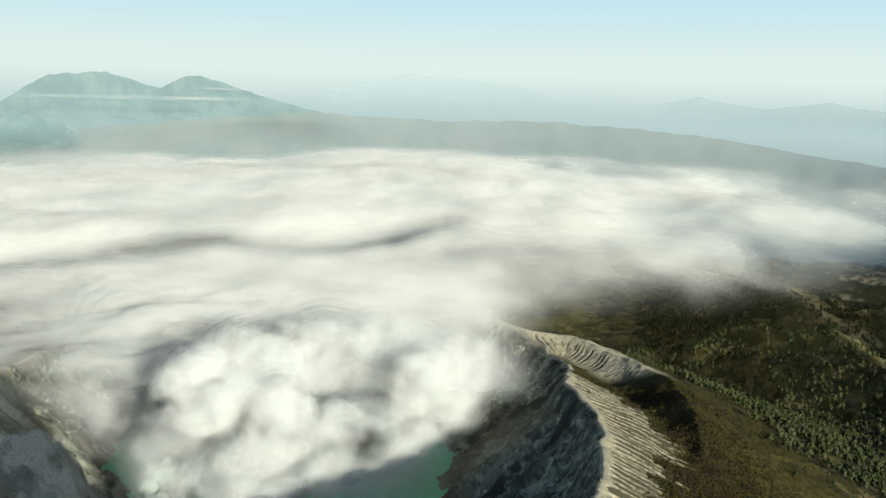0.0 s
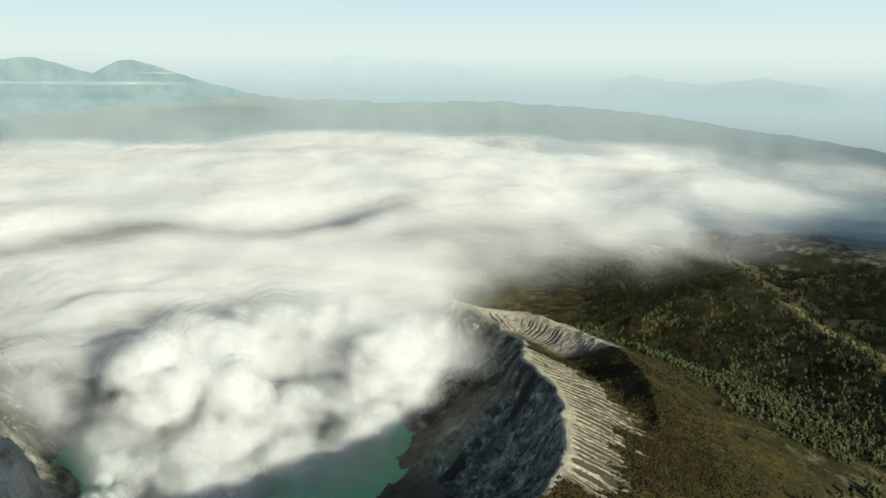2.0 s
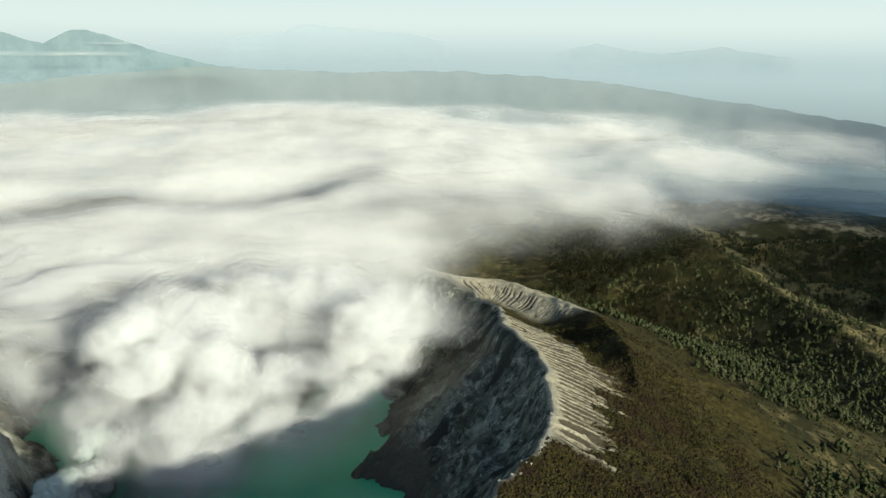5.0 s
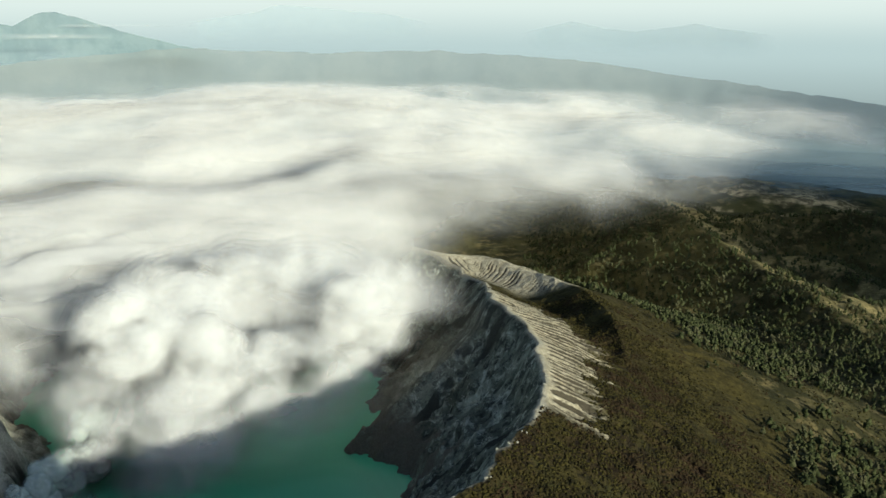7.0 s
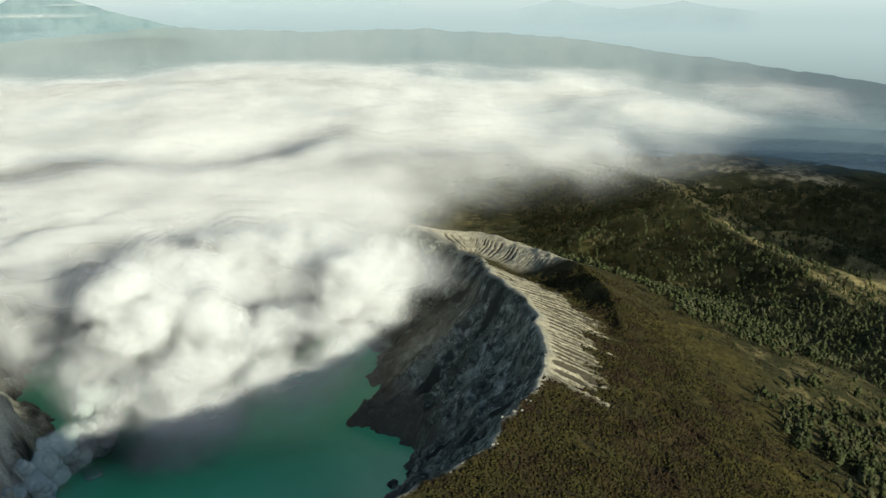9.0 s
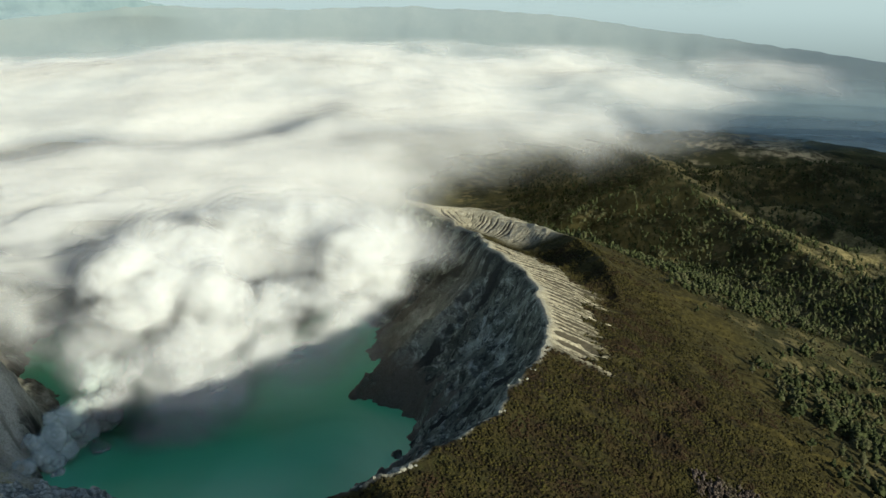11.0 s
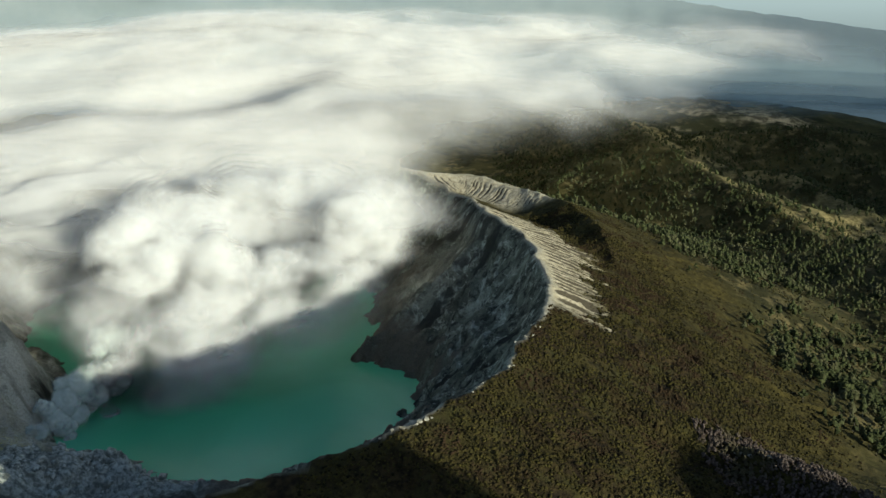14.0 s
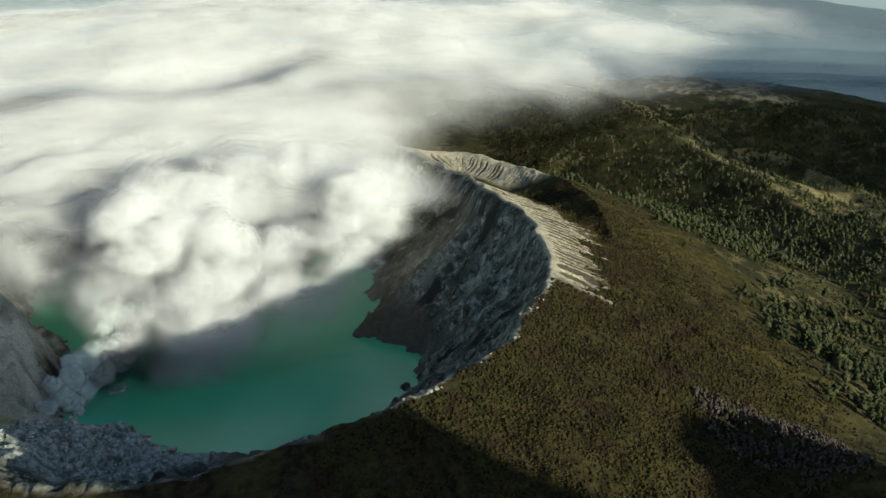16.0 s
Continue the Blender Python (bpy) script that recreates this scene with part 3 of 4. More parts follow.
def bank_top(x, y):
    """Height of the cloud bank's top and its thickness, 0 to 1."""
    edge = np.interp(y, EDGE_Y, EDGE_X) + (0.06 * np.clip(y - 1500, 0, 2500) + 14) * fbm(x, y, 300, 3, 121)
    soft = 120 + 0.30 * np.clip(y - 1600, 0, 1800)
    off = (edge + 0.42 * soft - x) / soft
    # the bank is deepest over the far side of the crater and thins to a veil over the low country to the east
    deep = step(700, -900, x - 0.18 * (y - 2000))
    thick = step(-0.7, 1.3, off) * (0.58 + 0.42 * deep + 0.20 * fbm(x, y, 520, 3, 109))
    z = 218 + (0.036 + 0.02 * step(600, -900, x)) * np.clip(y - 1800, 0, 3000) + 30 * step(0.0, 3.0, off)
    z = z + 26 * fbm(x, y, 520, 3, 101) + 5 * fbm(x, y, 150, 2, 105) - 34 * step(0.9, -0.6, off)
    # a long trough across the bank, deep and thin at its western end
    trough = np.exp(-((y - 2230 - 0.85 * (x + 700) * (x < -700) - 0.55 * (x + 700) * (x >= -700) - 70 * fbm(x, y, 300, 3, 107)) / 170) ** 2) * step(-250, -620, x)
    z = z - 38 * trough
    thick = thick * (1 - 0.40 * trough * step(-650, -1000, x) - 0.26 * trough)
    reach = y + 70 * fbm(x, y, 190, 3, 127) + 20 - 0.10 * np.clip(-470 - x, 0, 330)
    z = 205 + (z - 205) * step(1240, 1720, reach)
    thick = thick * step(1300, 1620, reach + 130 * step(-420, -200, x))
    veil = 0.56 * step(2500, 3800, y) * (0.6 + 1.3 * fbm(x, 1.5 * y, 620, 3, 141))
    return z, np.clip(np.maximum(thick, veil), 0, 1)


def layered(name, x, y, z, thick, lifts, material, label, seed):
    """A cloud as several soft layers of one body, each with its own mesh."""
    for k, (lift, share) in enumerate(lifts):
        zz = z + lift * (0.7 + 0.7 * fbm(x, y, 420, 3, seed + 3 * k))
        ob = new(name, sheet(name, x, y, zz, dict(thick=thick * share), thick > 0.012))
        tagged(ob, label, "cloud", kind="stuff")
        ob.data.materials.append(material)


cx, cy = axis([(-4400, -1100, 120, 26), (-1100, 560, 11, 11), (560, 3600, 20, 110)]), axis([(1280, 2400, 11, 11), (2400, 4250, 16, 40)])
bx, by = np.meshgrid(cx, cy)
keep_in = step(4330, 3450, np.hypot(bx - 80, by - 60)) ** 0.7
bz, bt = bank_top(bx, by)
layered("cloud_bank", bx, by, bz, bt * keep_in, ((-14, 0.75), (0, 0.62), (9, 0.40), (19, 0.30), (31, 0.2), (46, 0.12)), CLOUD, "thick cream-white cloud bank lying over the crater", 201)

def vnoise3(p, seed):
    """Smooth value noise in -1..1 with unit cells, for rows of places."""
    f = np.floor(p)
    i = f.astype(np.int64)
    u = p - f
    u = u * u * (3 - 2 * u)
    out = 0.0
    for dx, dy, dz in ((a, b, c) for a in (0, 1) for b in (0, 1) for c in (0, 1)):
        w = (u[:, 0] if dx else 1 - u[:, 0]) * (u[:, 1] if dy else 1 - u[:, 1]) * (u[:, 2] if dz else 1 - u[:, 2])
        out = out + w * lattice(i[:, 0] + dx, i[:, 1] + dy, (i[:, 2] + dz) * 7919 + 13, seed)
    return 2 * out - 1


def unit_ball(level):
    bm = bmesh.new()
    bmesh.ops.create_icosphere(bm, subdivisions=level, radius=1.0)
    v = np.array([q.co[:] for q in bm.verts])
    f = np.array([[q.index for q in t.verts] for t in bm.faces])
    bm.free()
    return v, f


BALLS = {level: unit_ball(level) for level in (4, 5)}
CROWN = np.array((0.15, -0.72, 0.68)) / np.linalg.norm((0.15, -0.72, 0.68))


def billow(name, lumps, shells, level, curd, material, label, category, seed):
    """Vapour as heaped cauliflower lumps (x, y, z, radius, share): soft shells round each lump, thinning outwards and towards the skirt."""
    ball, tris = BALLS[level]
    up = ball @ CROWN
    tris = tris[(up[tris] > -0.12).any(1)]
    used = np.unique(tris)
    back = np.zeros(len(ball), np.int64)
    back[used] = np.arange(len(used))
    ball, tris, up = ball[used], back[tris], up[used]
    for swell, share in shells:
        V, F, T = [], [], []
        for k, (x, y, z, r, dense) in enumerate(lumps):
            p = ball * r
            place = p + np.array((x, y, z))
            d = 0.0
            for size, amp in ((1.0, 0.15), (0.46, 0.15), (0.21, 0.08), (0.1, 0.03)):
                d = d + amp * curd * np.abs(vnoise3(place / (size * 95 * min(1, r / 60)) + 3.3 * swell * (size < 0.3), seed + int(100 * size)))
            p = place + ball * (r * (d - 0.10 * curd + swell))[:, None]
            V.append(p)
            T.append(dense * share * step(-0.1, 0.5, up))
            F.append(tris + k * len(ball))
        V, F, T = np.concatenate(V), np.concatenate(F), np.concatenate(T)
        me = bpy.data.meshes.new(name)
        me.vertices.add(len(V))
        me.vertices.foreach_set("co", V.astype(np.float32).ravel())
        me.loops.add(F.size)
        me.loops.foreach_set("vertex_index", F.astype(np.int32).ravel())
        me.polygons.add(len(F))
        me.polygons.foreach_set("loop_start", np.arange(0, F.size, 3, dtype=np.int32))
        me.polygons.foreach_set("loop_total", np.full(len(F), 3, np.int32))
        me.polygons.foreach_set("use_smooth", np.ones(len(F), bool))
        me.attributes.new("thick", "FLOAT", "POINT").data.foreach_set("value", T.astype(np.float32))
        me.update()
        me.validate()
        tagged(new(name, me), label, category, kind="stuff")
        me.materials.append(material)


rng = random.Random(5)
# the great billow off the middle of the lake, heaped up higher than the rim
HEAP = [(-407, 1370, 151, 101, 1.00), (-442, 1227, 177, 70, 1.00), (-333, 1436, 143, 109, 1.00), (-232, 1451, 152, 99, 0.95),
        (-140, 1362, 174, 74, 0.80), (-334, 1245, 133, 69, 0.90), (-455, 1387, 181, 66, 1.00), (-468, 1201, 138, 48, 0.40),
        (-120, 1470, 186, 59, 0.50), (-388, 1230, 107, 53, 0.40), (-264, 1262, 130, 61, 0.70), (-476, 1198, 192, 43, 0.40),
        (-400, 1450, 186, 60, 0.90), (-472, 1291, 201, 41, 0.60), (-195, 1275, 143, 52, 0.50), (-329, 1483, 185, 60, 0.40)]
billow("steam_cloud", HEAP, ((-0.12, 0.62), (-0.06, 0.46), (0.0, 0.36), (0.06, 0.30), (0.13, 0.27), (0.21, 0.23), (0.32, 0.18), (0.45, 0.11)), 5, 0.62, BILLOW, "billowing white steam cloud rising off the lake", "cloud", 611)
# thin grey-white fringe below it, over the water
FRINGE = [(-448, 1166, 81, 69, 0.45), (-395, 1175, 58, 74, 1.00), (-343, 1201, 63, 74, 1.00), (-498, 1200, 103, 53, 0.90),
          (-288, 1236, 94, 70, 0.80), (-233, 1278, 114, 67, 0.70), (-371, 1161, 18, 52, 0.60), (-418, 1135, 41, 47, 0.35),
          (-165, 1309, 120, 58, 0.60), (-465, 1116, 69, 38, 0.45), (-441, 1105, 39, 32, 0.35), (-462, 1074, 38, 26, 0.30),
          (-324, 1175, 20, 47, 0.45), (-406, 1107, 10, 25, 0.15), (-470, 1049, 26, 21, 0.20), (-613, 1280, 110, 67, 0.60),
          (-684, 1334, 148, 80, 0.70), (-607, 1371, 154, 80, 0.70), (-729, 1469, 185, 98, 0.60), (-113, 1355, 152, 55, 0.50)]
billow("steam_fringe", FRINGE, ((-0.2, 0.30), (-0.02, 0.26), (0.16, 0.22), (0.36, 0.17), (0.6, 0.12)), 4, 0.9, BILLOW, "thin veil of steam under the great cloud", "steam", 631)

# thin mist over the water
mx0, my0 = axis([(-1000, 20, 12, 12)]), axis([(1000, 1760, 12, 12)])
bx, by = np.meshgrid(mx0, my0)
mist = step(1010, 1240, by + 0.35 * (bx + 330) + 50 * fbm(bx, by, 120, 3, 171)) * step(20, -140, bx - np.interp(by, EDGE_Y, EDGE_X)) * step(-1000, -900, bx)
for k, (h, share) in enumerate(((22, 0.22), (48, 0.30), (80, 0.34), (115, 0.36))):
    ob = new("lake_mist", sheet("lake_mist", bx, by, h + 14 * fbm(bx, by, 110, 3, 181 + k), dict(thick=share * mist * (0.75 + 0.6 * fbm(bx, by, 150, 4, 191 + k))), mist > 0.02))
    tagged(ob, "thin grey mist hanging over the lake", "mist", kind="stuff")
    ob.data.materials.append(CLOUD)

# shaded mist before the far left wall
bx, by = np.meshgrid(axis([(-1250, -430, 14, 14)]), axis([(1080, 1900, 14, 14)]))
mist = step(-430, -560, bx + 0.35 * (by - 1200) * (by < 1400) + 60 * fbm(bx, by, 150, 3, 271)) * step(1090, 1260, by + 50 * fbm(bx, by, 120, 3, 273)) * step(-1240, -1050, bx)
for k, (h, share) in enumerate(((70, 0.28), (115, 0.32), (160, 0.38), (205, 0.52), (240, 0.56))):
    ob = new("crater_mist", sheet("crater_mist", bx, by, h + 22 * fbm(bx, by, 160, 3, 281 + k), dict(thick=share * mist * (0.8 + 0.6 * fbm(bx, by, 170, 4, 291 + k))), mist > 0.02))
    tagged(ob, "thin blue-grey mist before the crater wall", "mist", kind="stuff")
    ob.data.materials.append(CLOUD)

# haze lying on the far plain and in the lowland to the east
bx, by = np.meshgrid(axis([(100, 4000, 50, 80)]), axis([(2900, 4640, 40, 40)]))
far_off = np.hypot(bx - 80, by - 60)
mist = np.maximum(step(3800, 4600, far_off + 120 * fbm(bx, by, 400, 3, 371)), 0.55 * step(1250, 2000, bx - 0.25 * (by - 3600)) * step(3250, 3900, by)) * step(4690, 4560, far_off)
for k, (h, share) in enumerate(((-105, 0.46), (-70, 0.42), (-20, 0.38), (40, 0.34), (120, 0.3))):
    ob = new("plain_haze", sheet("plain_haze", bx, by, h + 16 * fbm(bx, by, 300, 3, 381 + k), dict(thick=share * mist * (0.9 + 0.5 * fbm(bx, 1.5 * by, 420, 4, 391 + k))), mist > 0.02))
    tagged(ob, "thin blue haze lying over the distant plain", "haze", kind="stuff")
    ob.data.materials.append(BLUE_HAZE)


# smoke from the vents by the shore
PLUME = [(-531, 1000, 8, 8, 0.9), (-525, 1020, 13, 13, 0.9), (-514, 1042, 21, 17, 0.9), (-521, 1045, 33, 13, 0.9), (-505, 1064, 36, 19, 0.9),
         (-497, 1089, 48, 23, 0.9), (-490, 1103, 54, 20, 0.9), (-480, 1129, 49, 22, 0.9), (-468, 1156, 59, 26, 0.9), (-479, 1173, 83, 30, 0.9),
         (-526, 1042, 41, 10, 0.9), (-504, 1042, 9, 16, 0.9), (-495, 1068, 15, 18, 0.9), (-479, 1103, 23, 20, 0.9), (-493, 1036, -4, 10, 0.9),
         (-465, 1098, -1, 15, 0.9), (-462, 1126, 28, 22, 0.9)]
for x, y, z, r, dense in PLUME[:]:
    for k in range(4):
        PLUME.append((x + rng.uniform(-.8, .8) * r, y + rng.uniform(-.9, .1) * r, z + rng.uniform(-.7, .8) * r, r * rng.uniform(.35, .65), 0.7))
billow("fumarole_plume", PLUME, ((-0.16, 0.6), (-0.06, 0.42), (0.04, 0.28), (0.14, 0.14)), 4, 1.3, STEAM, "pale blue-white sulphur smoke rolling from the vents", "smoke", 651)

# ---- growth ----
def clump(rnd, centre, r, squash=0.8):
    """A rough little ball of leaves: vertices and triangles."""
    t = (1 + 5 ** 0.5) / 2
    vs = [(-1, t, 0), (1, t, 0), (-1, -t, 0), (1, -t, 0), (0, -1, t), (0, 1, t), (0, -1, -t), (0, 1, -t), (t, 0, -1), (t, 0, 1), (-t, 0, -1), (-t, 0, 1)]
    fs = [(0, 11, 5), (0, 5, 1), (0, 1, 7), (0, 7, 10), (0, 10, 11), (1, 5, 9), (5, 11, 4), (11, 10, 2), (10, 7, 6), (7, 1, 8),
          (3, 9, 4), (3, 4, 2), (3, 2, 6), (3, 6, 8), (3, 8, 9), (4, 9, 5), (2, 4, 11), (6, 2, 10), (8, 6, 7), (9, 8, 1)]
    out = []
    for v in vs:
        k = r / 1.9 * rnd.uniform(0.55, 1.35)
        out.append((centre[0] + v[0] * k, centre[1] + v[1] * k, centre[2] + v[2] * k * squash))
    return out, fs


def stem(points, sides=5):
    """A tapered limb through (x, y, z, radius) rows."""
    vs, fs = [], []
    for x, y, z, r in points:
        vs += [(x + r * math.cos(2 * math.pi * k / sides), y + r * math.sin(2 * math.pi * k / sides), z) for k in range(sides)]
    for i in range(len(points) - 1):
        for k in range(sides):
            a, b = i * sides + k, i * sides + (k + 1) % sides
            fs += [(a, b, b + sides), (a, b + sides, a + sides)]
    return vs, fs


def join(pieces):
    vs, fs = [], []
    for v, f in pieces:
        n = len(vs)
        vs += v
        fs += [tuple(i + n for i in t) for t in f]
    return vs, fs


def tree_shape(seed, height, clumps):
    """Trunk with limbs, and an uneven crown with gaps."""
    rnd = random.Random(seed)
    lean = rnd.uniform(-.06, .06) * height
    limbs = [stem([(0, 0, -0.6, 0.30), (lean * .3, 0, height * .4, 0.20), (lean, 0, height * .88, 0.06)])]
    crown = []
    for k in range(clumps):
        u = (k + 0.5) / clumps
        a, reach = rnd.uniform(0, 6.28), height * 0.20 * (1.15 - u) * rnd.uniform(0.5, 1.3)
        x, y, z = lean * u + reach * math.cos(a), reach * math.sin(a), height * (0.34 + 0.62 * u)
        crown.append(clump(rnd, (x, y, z), height * 0.185 * (1.25 - 0.6 * u) * rnd.uniform(.8, 1.25), 0.85))
        if k % 2 == 0:
            limbs.append(stem([(lean * u, 0, z - height * .1, 0.10), (x, y, z, 0.03)], 3))
    return join(limbs), join(crown)


def solid(name, shape, material):
    me = bpy.data.meshes.new(name)
    me.from_pydata(shape[0], [], shape[1])
    me.materials.append(material)
    return me


def scatter(name, shapes, x, y, z, scale, material, label, category, seed):
    """Many copies of some shapes joined into one mesh."""
    r = np.random.RandomState(seed)
    pick, turn = r.randint(0, len(shapes), len(x)), r.uniform(0, 6.283, len(x))
    V, F, base = [], [], 0
    for k, (vs, fs) in enumerate(shapes):
        m = pick == k
        v, f = np.array(vs), np.array(fs)
        c, s = np.cos(turn[m])[:, None], np.sin(turn[m])[:, None]
        sc = scale[m][:, None]
        p = np.stack([(v[:, 0] * c - v[:, 1] * s) * sc + x[m][:, None], (v[:, 0] * s + v[:, 1] * c) * sc + y[m][:, None], v[:, 2] * sc + z[m][:, None]], -1)
        n = m.sum()
        F.append((f[None] + (np.arange(n) * len(v))[:, None, None] + base).reshape(-1, 3))
        V.append(p.reshape(-1, 3))
        base += n * len(v)
    V, F = np.concatenate(V), np.concatenate(F)
    me = bpy.data.meshes.new(name)
    me.vertices.add(len(V))
    me.vertices.foreach_set("co", V.astype(np.float32).ravel())
    me.loops.add(F.size)
    me.loops.foreach_set("vertex_index", F.astype(np.int32).ravel())
    me.polygons.add(len(F))
    me.polygons.foreach_set("loop_start", np.arange(0, F.size, 3, dtype=np.int32))
    me.polygons.foreach_set("loop_total", np.full(len(F), 3, np.int32))
    me.update()
    me.validate()
    ob = tagged(new(name, me), label, category, kind="stuff")
    me.materials.append(material)
    return ob


nr = np.random.RandomState(11)
# where the forest stands: its density from 0 to 1
def forest(x, y):
    d = mask_at("d", x, y)
    clearing = fbm(x, y, 170, 4, 401) + 0.5 * fbm(x, y, 45, 2, 405)
    on = step(300, 420, d + 50 * fbm(x, y, 120, 3, 407)) * step(0.26, -0.14, clearing)
    back = step(1500, 1750, y) * step(80, 330, nearest(x, y, CREST, False)[0] + 70 * fbm(x, y, 60, 3, 409)) * step(150, 260, x)
    return np.maximum(on, back * 0.9) * (1 - 0.93 * mask_at("meadow", x, y)) * (mask_at("rock", x, y) < 0.5)


n = 46000
tx, ty = nr.uniform(150, 1750, n), nr.uniform(650, 3600, n)
ok = (nr.uniform(0, 1, n) < forest(tx, ty)) & (tx < 330 + 0.42 * ty) & (tx > 0.05 * ty)
tx, ty = tx[ok], ty[ok]
ok = nr.uniform(0, 1, len(tx)) < np.where(ty > 2400, 0.42, 0.60)
tx, ty = tx[ok], ty[ok]
shapes = [tree_shape(s, 13.0, 4) for s in range(7)]
near_order = np.argsort(np.hypot(tx, ty))
first, rest = near_order[:280], near_order[280:]
scatter("forest_trees", [join([(a[0][:15], a[1][:20]), b]) for a, b in shapes], tx[rest], ty[rest], on_ground(tx[rest], ty[rest]),
        nr.uniform(0.65, 1.2, len(rest)) * nr.uniform(0.9, 1.5, len(rest)), TREE_LEAF, "dense grey-green mountain forest on the volcano's flank", "forest", 5)

tree_kinds = []
for s in range(6):
    wood, crown = tree_shape(50 + s, 13.0, 9)
    tree_kinds.append((solid("trunk", wood, BARK), solid("crown", crown, TREE_LEAF)))
for k, i in enumerate(first):
    root = tagged(new("tree"), "slender grey-green mountain tree on the volcano's slope", "tree", "trees on the slope")
    size = nr.uniform(0.8, 1.7)
    root.matrix_world = pose(tx[i], ty[i], float(on_ground(tx[i], ty[i])), 0, 0, nr.uniform(0, 360)) @ Matrix.Scale(size, 4)
    for nm, me in zip(("trunk", "crown"), tree_kinds[k % 6]):
        new(nm, me).parent = root

# a mauve-brown thicket on the near spur
n = 1500
tx, ty = nr.uniform(270, 400, n), nr.uniform(690, 850, n)
ok = (nearest(tx, ty, NEAR_SPUR, False)[0] < 50 + 25 * fbm(tx, ty, 40, 3, 415)) & (nr.uniform(0, 1, n) < 0.8)
tx, ty = tx[ok], ty[ok]
scatter("spur_thicket", [b for a, b in shapes], tx, ty, on_ground(tx, ty) - 2, nr.uniform(0.35, 0.75, len(tx)), THICKET_LEAF, "mauve-brown leafless thicket on the near spur", "thicket", 6)

# scrub on the outer slope of the rim
n = 110000
tx, ty = nr.uniform(-120, 620, n), nr.uniform(560, 1560, n)
d = mask_at("d", tx, ty)
w = step(360, 230, d + 60 * fbm(tx, ty, 90, 3, 411) + 60 * step(960, 1150, ty)) * step(-0.5, 0.2, fbm(tx, ty, 60, 3, 413) + 0.25)
ok = (nr.uniform(0, 1, n) < w) & (mask_at("rock", tx, ty) < .5) & (mask_at("ash", tx, ty) < .3) & (d > 4)
tx, ty = tx[ok], ty[ok]
bush = [clump(random.Random(70 + s), (0, 0, 0.5), 1.7, 0.75) for s in range(8)]
scatter("scrub", bush, tx, ty, on_ground(tx, ty), nr.uniform(0.35, 1.2, len(tx)), SCRUB_LEAF, "low brown and olive scrub on the crater's outer slope", "scrub", 7)

# tufts and low bushes between the trees
n = 15000
tx, ty = nr.uniform(300, 1150, n), nr.uniform(600, 2300, n)
d = mask_at("d", tx, ty)
ok = (nr.uniform(0, 1, n) < step(180, 320, d) * step(-0.45, 0.1, fbm(tx, ty, 70, 3, 431))) & (tx < 330 + 0.42 * ty)
tx, ty = tx[ok], ty[ok]
scatter("undergrowth", bush, tx, ty, on_ground(tx, ty), nr.uniform(0.4, 1.3, len(tx)), SCRUB_LEAF, "olive tufts and low bushes between the trees", "scrub", 8)

# broken rock on the mound by the vents
n = 1700
tx, ty = nr.uniform(-560, -300, n), nr.uniform(740, 950, n)
w = step(1.1, 0.3, np.hypot((tx + 420) / 140, (ty - 865) / 100))
ok = nr.uniform(0, 1, n) < w
tx, ty = tx[ok], ty[ok]
stone = [clump(random.Random(170 + s), (0, 0, 0.2), 1.6, 0.75) for s in range(6)]
scatter("lava_rubble", stone, tx, ty, on_ground(tx, ty), nr.uniform(0.6, 1.0, len(tx)) * nr.choice([1.2, 2.6, 5.0], len(tx), p=[.55, .3, .15]), ROCK, "broken blue-grey lava blocks by the lake", "rocks", 9)

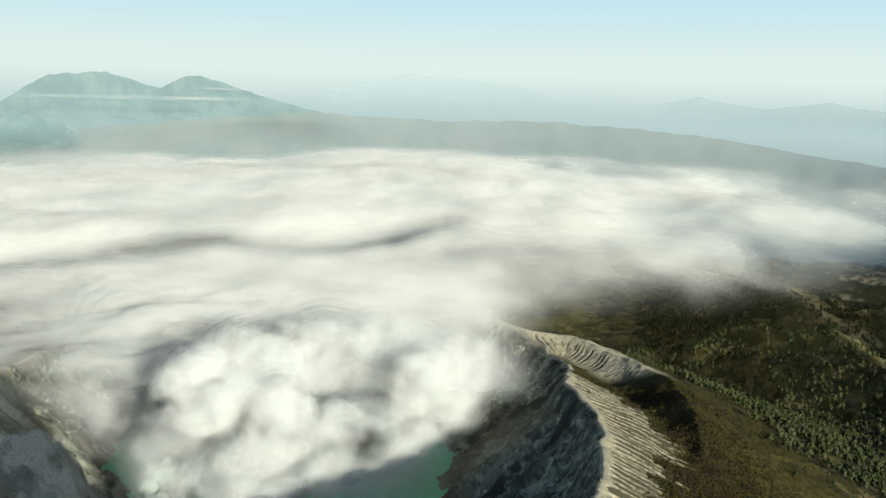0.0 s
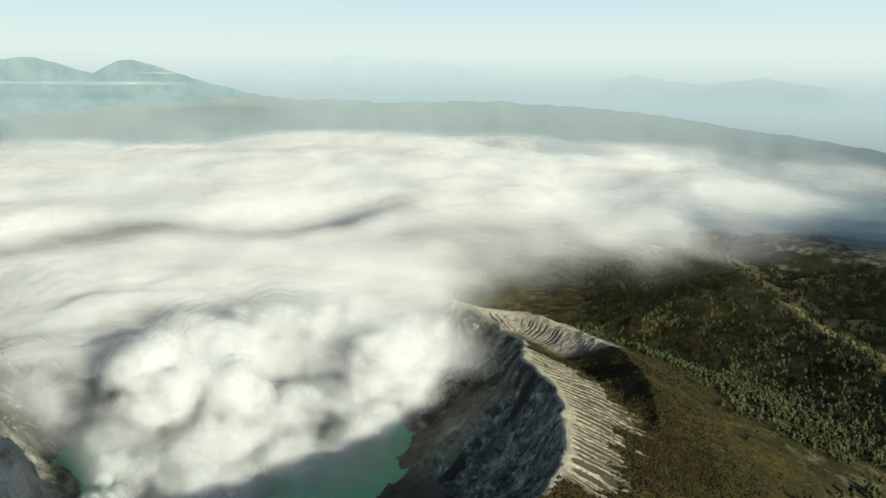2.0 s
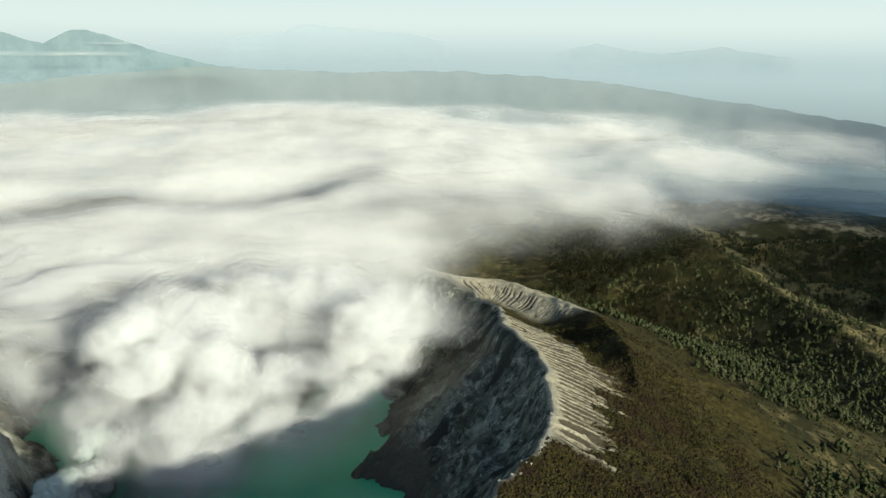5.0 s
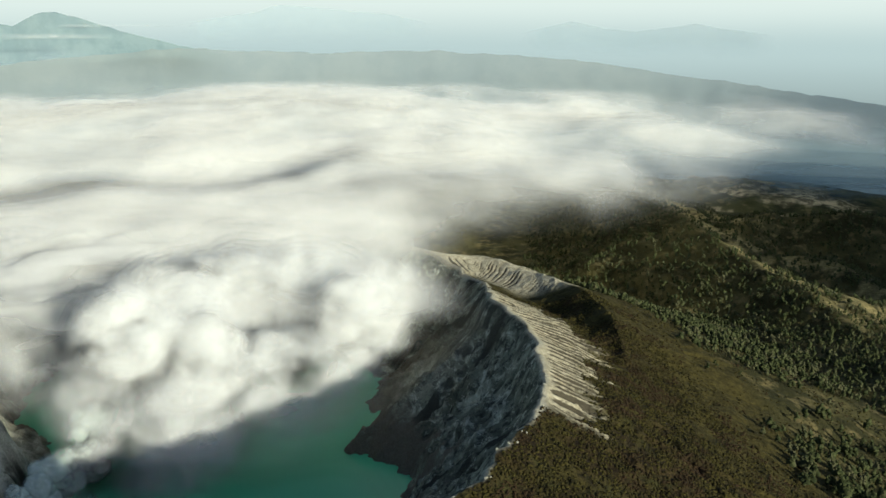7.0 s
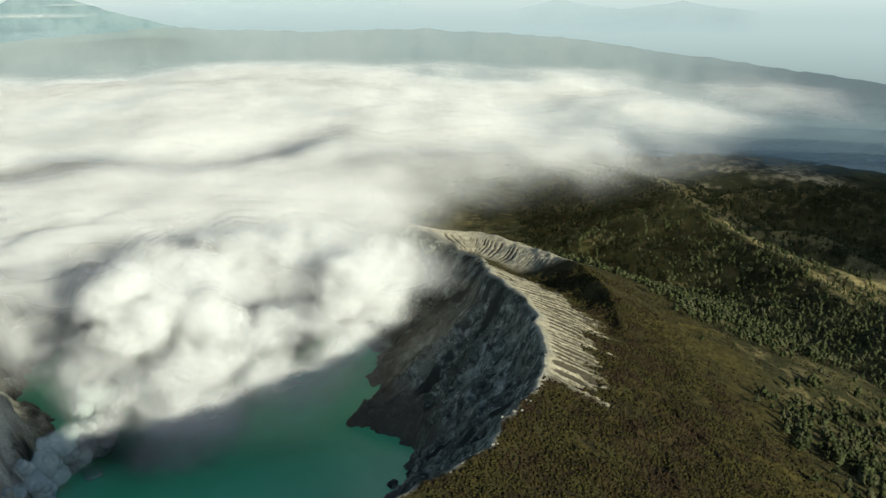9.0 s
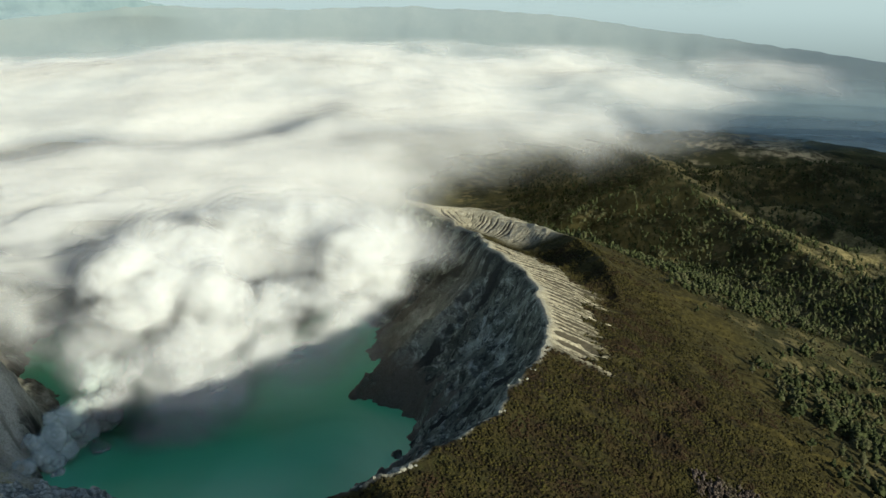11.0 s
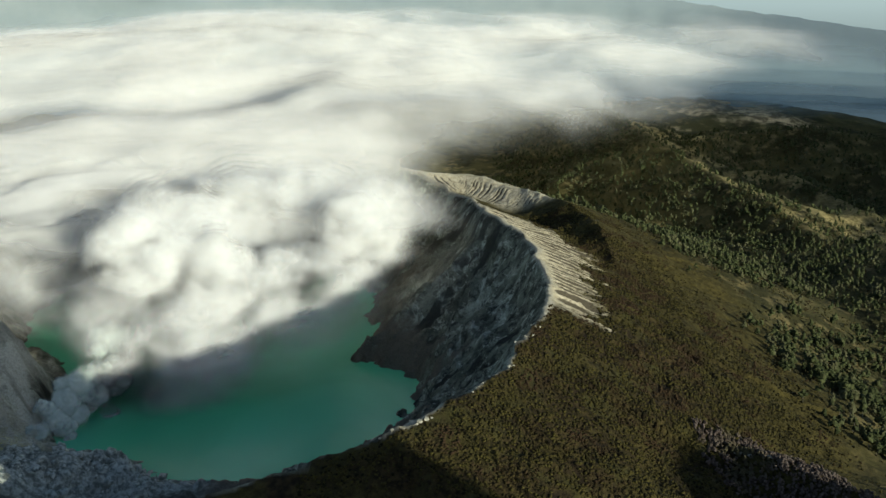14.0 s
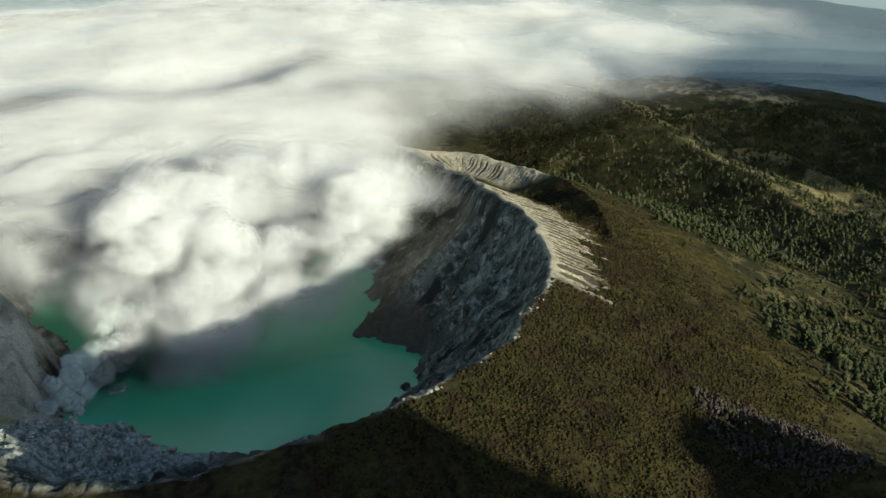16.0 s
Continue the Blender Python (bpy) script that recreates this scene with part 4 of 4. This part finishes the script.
# pale stones along the rim
kinds = [solid("boulder", clump(random.Random(270 + s), (0, 0, 0.1), 1.7, 0.7), PALE_ROCK) for s in range(5)]
for k in range(26):
    i = nr.randint(22, 85)
    a = RIM[i] + (RIM[i + 1] - RIM[i]) * nr.uniform(0, 1)
    px, py = a[0] + nr.uniform(-4, 6), a[1] + nr.uniform(-5, 5)
    b = tagged(new("boulder", kinds[k % 5]), "pale weathered boulder on the crater rim", "boulder", "boulders on the rim")
    b.matrix_world = pose(px, py, float(on_ground(px, py)), 0, 0, nr.uniform(0, 360)) @ Matrix.Scale(nr.uniform(0.5, 1.5), 4)


for k, (px, py, s) in enumerate(((312, 803, 2.4), (318, 799, 1.6), (336, 788, 2.0), (341, 784, 1.4), (305, 806, 1.3), (-20, 741, 2.6), (-14, 739, 1.9), (-8, 742, 1.6), (-26, 740, 1.5), (-3, 744, 1.2))):
    b = tagged(new("boulder", kinds[k % 5]), "pale weathered boulder on the crater rim", "boulder", "boulders on the rim")
    b.matrix_world = pose(px, py, float(on_ground(px, py)), 0, 0, 67 * k) @ Matrix.Diagonal((s * 1.3, s, s * 0.8, 1))

# dense bushes in the hollow and the gully
gl = GULLY[nr.randint(0, len(GULLY), 160)]
tx, ty = gl[:, 0] + nr.normal(0, 4, 160), gl[:, 1] + nr.normal(0, 5, 160)
tx, ty = np.concatenate([tx, nr.uniform(244, 280, 50)]), np.concatenate([ty, nr.uniform(958, 964, 50)])
scatter("thicket", bush, tx, ty, on_ground(tx, ty), nr.uniform(1.0, 2.0, len(tx)), SCRUB_LEAF, "dense dark brush in a gully of the slope", "scrub", 12)

# bleached snags at the edge of the rock mound
def snag(seed, height):
    rnd = random.Random(seed)
    limbs = []
    for k in range(11):
        u = rnd.uniform(0.3, 0.95)
        a, r = rnd.uniform(0, 6.28), height * rnd.uniform(.10, .24) * (1.2 - u)
        limbs.append(stem([(0, 0, height * u, .22), (r * math.cos(a), r * math.sin(a), height * (u + .10), .06)], 4))
    return stem([(0, 0, -1, .6), (.3, 0, height * .5, .4), (0, .2, height, .1)], 6), join(limbs)


for k, (px, py, hh) in enumerate(((-352, 893, 17), (-326, 886, 11))):
    root = tagged(new("dead_tree"), "bleached bare dead tree on the lava mound", "tree", "dead trees by the lake")
    root.matrix_world = pose(px, py, float(on_ground(px, py)))
    trunk, limbs = snag(500 + k, hh)
    new("trunk", solid("trunk", trunk, BLEACHED)).parent = root
    new("branches", solid("branches", limbs, BLEACHED)).parent = root
